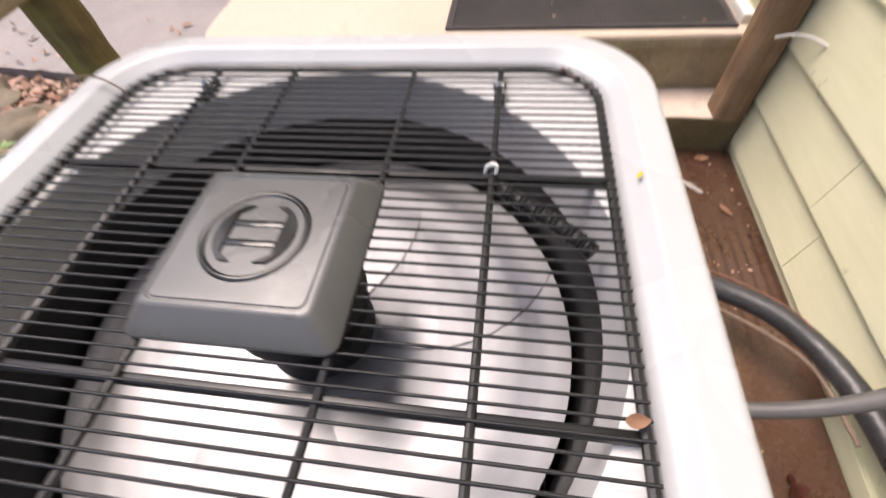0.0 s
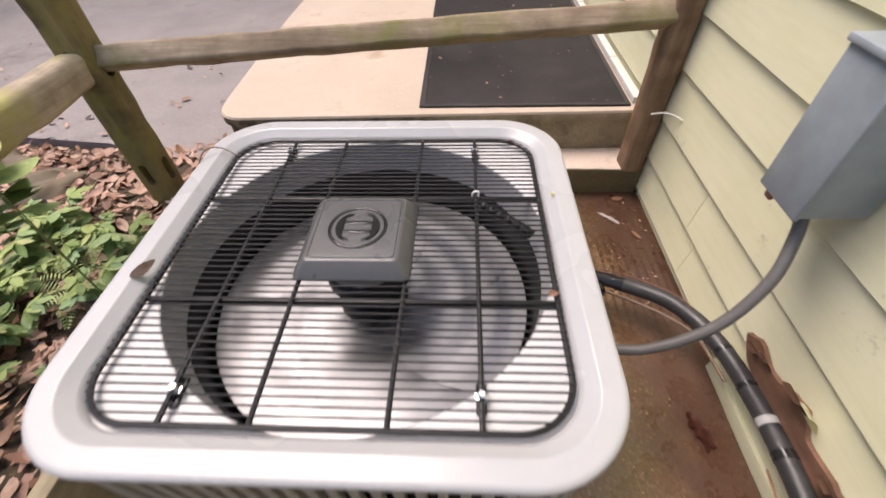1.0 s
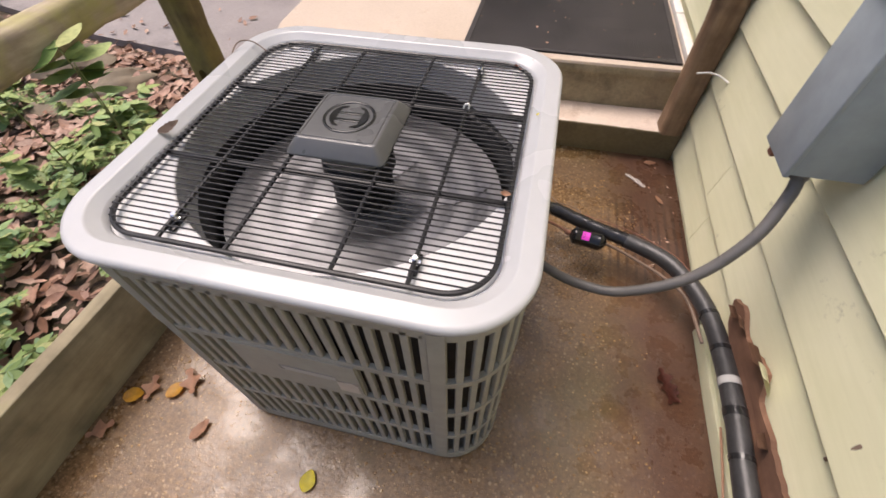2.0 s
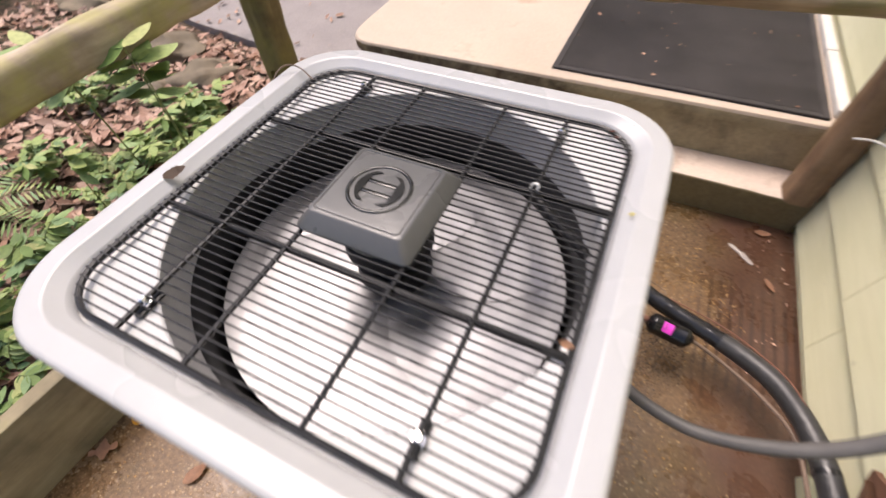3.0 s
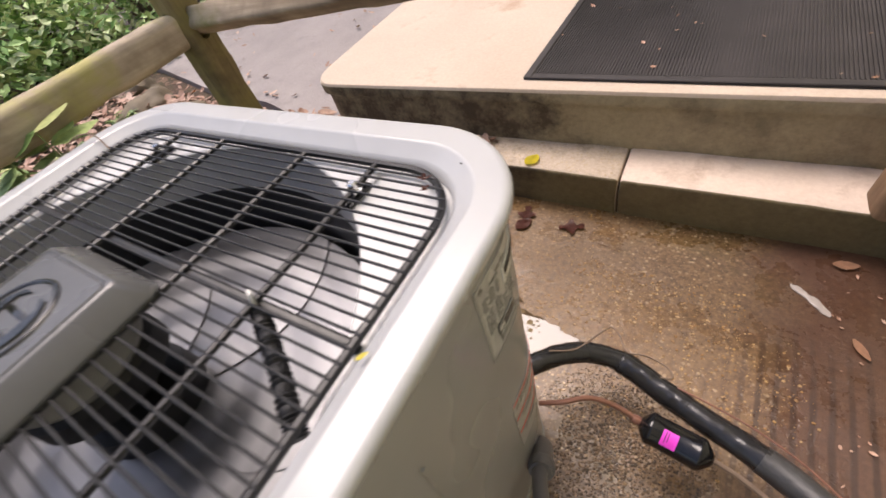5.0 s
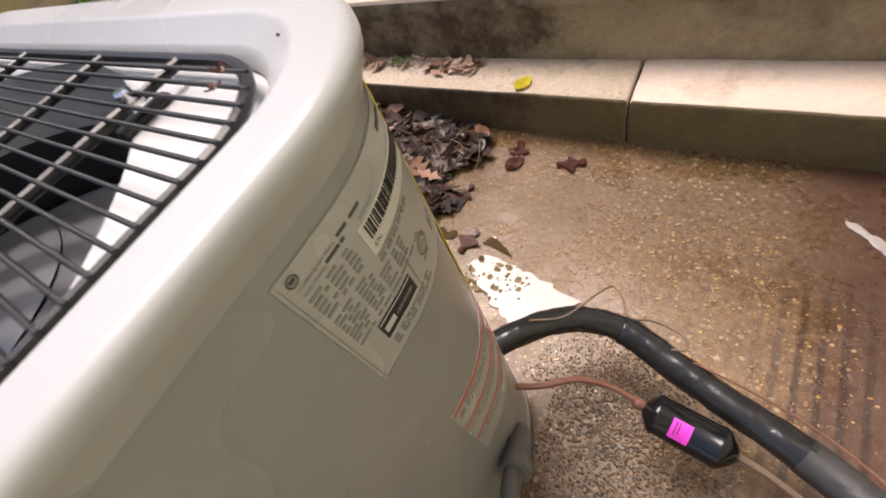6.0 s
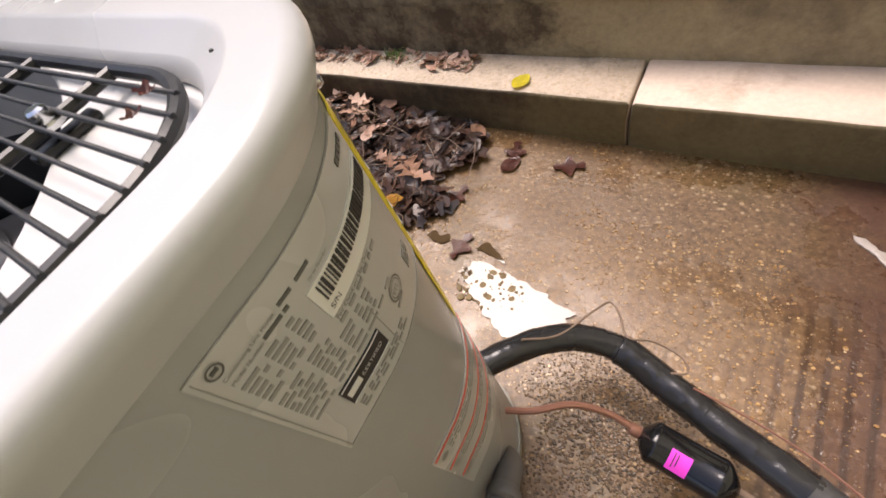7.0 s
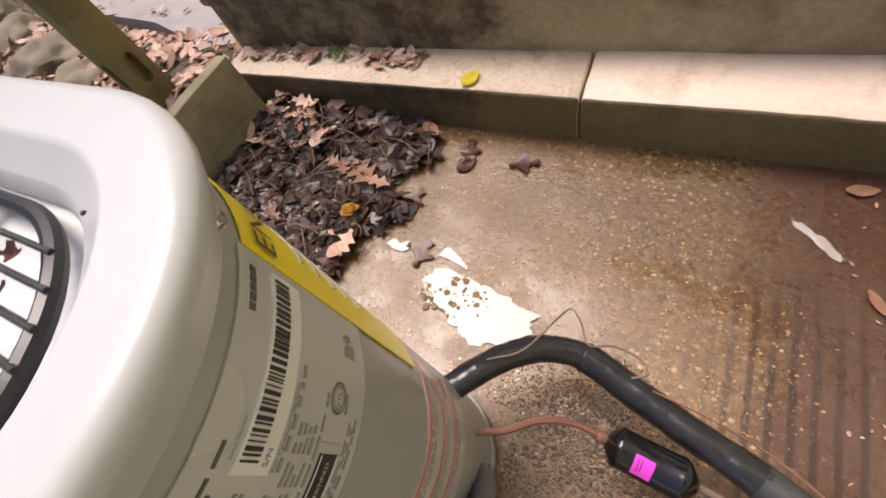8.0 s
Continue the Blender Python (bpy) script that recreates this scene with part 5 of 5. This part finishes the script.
for row in ((-1.80, 0.98, 0.02, 0.20, 0.12, 0.09, 1.0), (-1.55, 1.15, 0.0, 0.14, 0.09, 0.06, 2.3), (-2.25, 1.12, 0.02, 0.22, 0.14, 0.1, 3.7), (-2.75, 1.2, 0.03, 0.22, 0.15, 0.1, 5.1), (-1.95, 0.72, 0.03, 0.20, 0.13, 0.07, 0.4), (-3.2, 1.35, 0.04, 0.25, 0.17, 0.12, 6.2), (-2.6, 0.6, 0.03, 0.2, 0.15, 0.08, 2.9)):
    stone(*row)


# ---- plants ----
def plant_mesh(seed, n, height, leaf, spread, first=3):
    """Stems and leaves of one weed."""
    r = random.Random(seed)
    stems, verts, faces = bmesh.new(), [], []
    for s in range(n):
        f = r.uniform(0, 6.3)
        top = Vector((math.cos(f) * spread * r.uniform(0.3, 1), math.sin(f) * spread * r.uniform(0.3, 1), height * r.uniform(0.55, 1)))
        path = spline([Vector((0, 0, -0.02)), top * 0.5 + Vector((0, 0, height * 0.15)), top], 5)
        tube(path, 0.0022, 5, True, stems)
        for i in range(first, len(path)):
            for side in (-1, 1, 0) if i == len(path) - 1 else (-1, 1):
                ln = leaf * r.uniform(0.7, 1.15)
                rib, a, b = leaf_verts(ln, ln * 0.55, 0, 0.12, r.random())
                rot = Euler((r.uniform(-0.35, 0.35), r.uniform(-0.15, 0.55), f + side * 1.1 + r.uniform(-0.3, 0.3))).to_matrix().to_4x4()
                m = Matrix.Translation(path[i]) @ rot @ Matrix.Translation((ln * 0.5, 0, 0))
                base = len(verts)
                for k in range(0, 11, 2):
                    verts += [m @ a[k], m @ rib[k], m @ b[k]]
                for k in range(5):
                    c = base + 3 * k
                    faces += [(c, c + 1, c + 4, c + 3), (c + 1, c + 2, c + 5, c + 4)]
    me = bpy.data.meshes.new("foliage")
    me.from_pydata(verts, [], faces)
    me.materials.append(M_GREEN)
    me.shade_smooth()
    return mesh_of(stems, "stems", M_STEM), me


def fern_mesh(seed):
    r = random.Random(seed)
    verts, faces = [], []
    stems = bmesh.new()
    for fr in range(9):
        f = fr * 0.7 + r.uniform(-0.2, 0.2)
        d = Vector((math.cos(f), math.sin(f), 0))
        path = spline([Vector((0, 0, 0)), d * 0.10 + Vector((0, 0, 0.13)), d * 0.22 + Vector((0, 0, 0.15)), d * 0.34 + Vector((0, 0, 0.09))], 7)
        tube(path, 0.0015, 4, True, stems)
        side = Vector((-d.y, d.x, 0))
        for i in range(4, len(path)):
            w = 0.075 * math.sin(math.pi * (i / len(path)) ** 0.8) + 0.008
            for sg in (-1, 1):
                base = len(verts)
                p = path[i]
                tip = p + side * sg * w + d * w * 0.35 - Vector((0, 0, w * 0.2))
                mid = (p + tip) / 2
                verts += [p, mid + d * 0.006, tip, mid - d * 0.006]
                faces.append((base, base + 1, base + 2, base + 3))
    me = bpy.data.meshes.new("fronds")
    me.from_pydata(verts, [], faces)
    me.materials.append(M_GREEN)
    return mesh_of(stems, "stems", M_STEM), me


def plant(name, meshes, label, x, y, scale, turn, group, z=None):
    ob = thing(name, label, "plant", group=group)
    part("stem", meshes[0], None, ob)["kind"] = "stuff"
    part("foliage", meshes[1], None, ob)["kind"] = "stuff"
    ob.matrix_world = Matrix.LocRotScale((x, y, ground_height(x, y) if z is None else z), Euler((0, 0, turn)), (scale,) * 3)
    return ob


kinds = [plant_mesh(31 + i, n, h, l, sp) for i, (n, h, l, sp) in enumerate(((4, 0.13, 0.055, 0.11), (6, 0.10, 0.042, 0.14), (3, 0.20, 0.065, 0.10), (7, 0.08, 0.032, 0.16)))]
weeds = [plant("weed", k, lab, -1.3 - 0.2 * i, 0.5 - 0.2 * i, 1.0, i, "weeds by the fence") for i, (k, lab) in enumerate(zip(kinds, ("green broad-leaved weed among dry leaves", "low green weed with small leaves on the leaf litter", "upright leafy green weed by the fence", "creeping green ground cover among dry leaves")))]
r5 = random.Random(77)
for i in range(66):
    while True:
        x, y = r5.uniform(-3.4 if i < 50 else -1.7, -0.85), r5.uniform(-1.3 if i < 50 else -0.4, 1.1 if i < 50 else 0.75)
        if not (x > -1.0 and y > 0.5) and math.hypot(x + 1.13, y - 0.92) > 0.2:
            break
    w = weeds[r5.randrange(4)]
    copy_thing(w, Matrix.LocRotScale((x, y, ground_height(x, y)), Euler((0, 0, r5.uniform(0, 6.3))), None) @ Matrix.Scale(1, 4)).scale = (r5.uniform(0.7, 1.25),) * 3
tall = plant("leafy_seedling", plant_mesh(60, 2, 0.56, 0.115, 0.07, 7), "tall broad-leaved green seedling in front of the fence rail", -1.0, 0.30, 1.0, 0.4, "seedlings by the rail", 0.05)
for x, y, z, turn, k in ((-1.55, -0.1, 0.02, 220, 1.0), (-1.34, 0.28, 0.03, 100, 1.0), (-1.65, 0.30, 0.03, 170, 0.7), (-1.25, 0.05, 0.02, 310, 0.6), (-1.75, 0.05, 0.02, 60, 0.6)):
    copy_thing(tall, pose(x, y, z, 0, 0, turn)).scale = (k,) * 3
fern = plant("fern", fern_mesh(4), "feathery green fern among the leaf litter", -1.16, 0.40, 0.6, 0, "ferns by the fence", 0.03)
for x, y, f in ((-1.7, -0.2, 130),):
    copy_thing(fern, pose(x, y, 0.03, 6, -5, f)).scale = (0.7 + f / 500,) * 3


# ---- shrubs across the driveway ----
def bush(x, y, z, sx, sy, sz, seed, count):
    r = random.Random(seed)
    verts, faces = [], []
    clumps = [Vector((r.gauss(0, 0.42), r.gauss(0, 0.42), abs(r.gauss(0.25, 0.4)))) for _ in range(46)]
    for _ in range(count):
        c = r.choice(clumps)
        p = c + Vector((r.gauss(0, 0.13), r.gauss(0, 0.13), r.gauss(0, 0.12)))
        ln = r.uniform(0.06, 0.14)
        m = Matrix.Translation((p.x * sx, p.y * sy, max(0.0, p.z) * sz)) @ Euler((r.uniform(-0.8, 0.8), r.uniform(-0.8, 0.8), r.uniform(0, 6.3))).to_matrix().to_4x4()
        base = len(verts)
        verts += [m @ Vector(v) for v in ((-ln / 2, 0, 0), (0, ln * 0.28, 0.01), (ln / 2, 0, 0), (0, -ln * 0.28, 0.01))]
        faces.append((base, base + 1, base + 2, base + 3))
    ob = thing("shrub", "bright green leafy shrub across the driveway", "shrub", group="shrubs beyond the driveway")
    ob.location = (x, y, z)
    stems = bmesh.new()
    for c in clumps[:14]:
        tube(spline([Vector((0, 0, -0.1)), Vector((c.x * sx * 0.4, c.y * sy * 0.4, c.z * sz * 0.6)), Vector((c.x * sx, c.y * sy, c.z * sz))], 4), lambda t: 0.02 * (1 - 0.8 * t), 5, True, stems)
    part("branches", stems, M_TWIG, ob)["kind"] = "stuff"
    me = bpy.data.meshes.new("leaves")
    me.from_pydata(verts, [], faces)
    me.materials.append(M_BUSH)
    part("leaves", me, None, ob)["kind"] = "stuff"


for i, (x, y, sx, sz) in enumerate(((-4.6, 1.6, 0.9, 0.9), (-5.4, 2.9, 1.1, 1.1), (-4.4, 0.3, 0.9, 0.8), (-6.2, 4.6, 1.3, 1.3), (-3.9, -0.9, 0.8, 0.7), (-5.2, 6.6, 1.3, 1.2), (-2.9, 7.6, 1.3, 1.1), (-0.6, 8.4, 1.3, 1.1), (-7.5, 1.2, 1.5, 1.8), (-5.5, -1.8, 1.3, 1.4))):
    bush(x, y, 0.0, sx, sx, sz, 100 + i, 2600)


# ---- unseen woods added beyond the driveway ----
def woods():
    """Tall leafy wood edge to the north and west of the drive, unseen."""
    # added to block low sky and darken reflections in the fan and cap
    r = random.Random(404)
    verts, faces = [], []
    for _ in range(1600):
        deg, d = r.uniform(-125, 28), r.uniform(10.5, 14.5)
        az, h = radians(deg), (16.0 if deg > -50 else 5.5) * r.random() ** 0.8
        c = Vector((d * math.sin(az), d * math.cos(az), h * (0.85 + 0.3 * noise.noise(Vector((az * 4, 0, 0))))))
        for _ in range(24):
            p = c + Vector((r.gauss(0, 0.5), r.gauss(0, 0.5), r.gauss(0, 0.4)))
            p.z = max(0.1, p.z)
            ln = r.uniform(0.25, 0.55)
            m = Matrix.Translation(p) @ Euler((r.uniform(-1.4, 1.4), r.uniform(-1.4, 1.4), r.uniform(0, 6.3))).to_matrix().to_4x4()
            base = len(verts)
            verts += [m @ Vector(v) for v in ((-ln / 2, 0, 0), (0, ln * 0.35, 0.03), (ln / 2, 0, 0), (0, -ln * 0.35, 0.03))]
            faces.append((base, base + 1, base + 2, base + 3))
    me = bpy.data.meshes.new("far_woods")
    me.from_pydata(verts, [], faces)
    me.materials.append(leafy("woodland_leaf_green", (0.05, 0.10, 0.025), (0.09, 0.15, 0.04), (0.13, 0.19, 0.05)))
    tagged(new("far_woods", me), "tall green wood edge added out of view beyond the driveway", "woods", kind="stuff")
    stems = bmesh.new()
    for _ in range(26):
        az, d = radians(r.uniform(-50, 28)), r.uniform(11, 14)
        p = Vector((d * math.sin(az), d * math.cos(az), -0.2))
        tube(spline([p, p + Vector((r.uniform(-0.4, 0.4), 0, 5)), p + Vector((r.uniform(-0.8, 0.8), 0, 11))], 4), lambda t: 0.22 * (1 - 0.75 * t), 8, True, stems)
    thing("far_trunks", "grey-brown trunks of the unseen wood added beyond the driveway", "woods", stems, M_TWIG, kind="stuff")


woods()
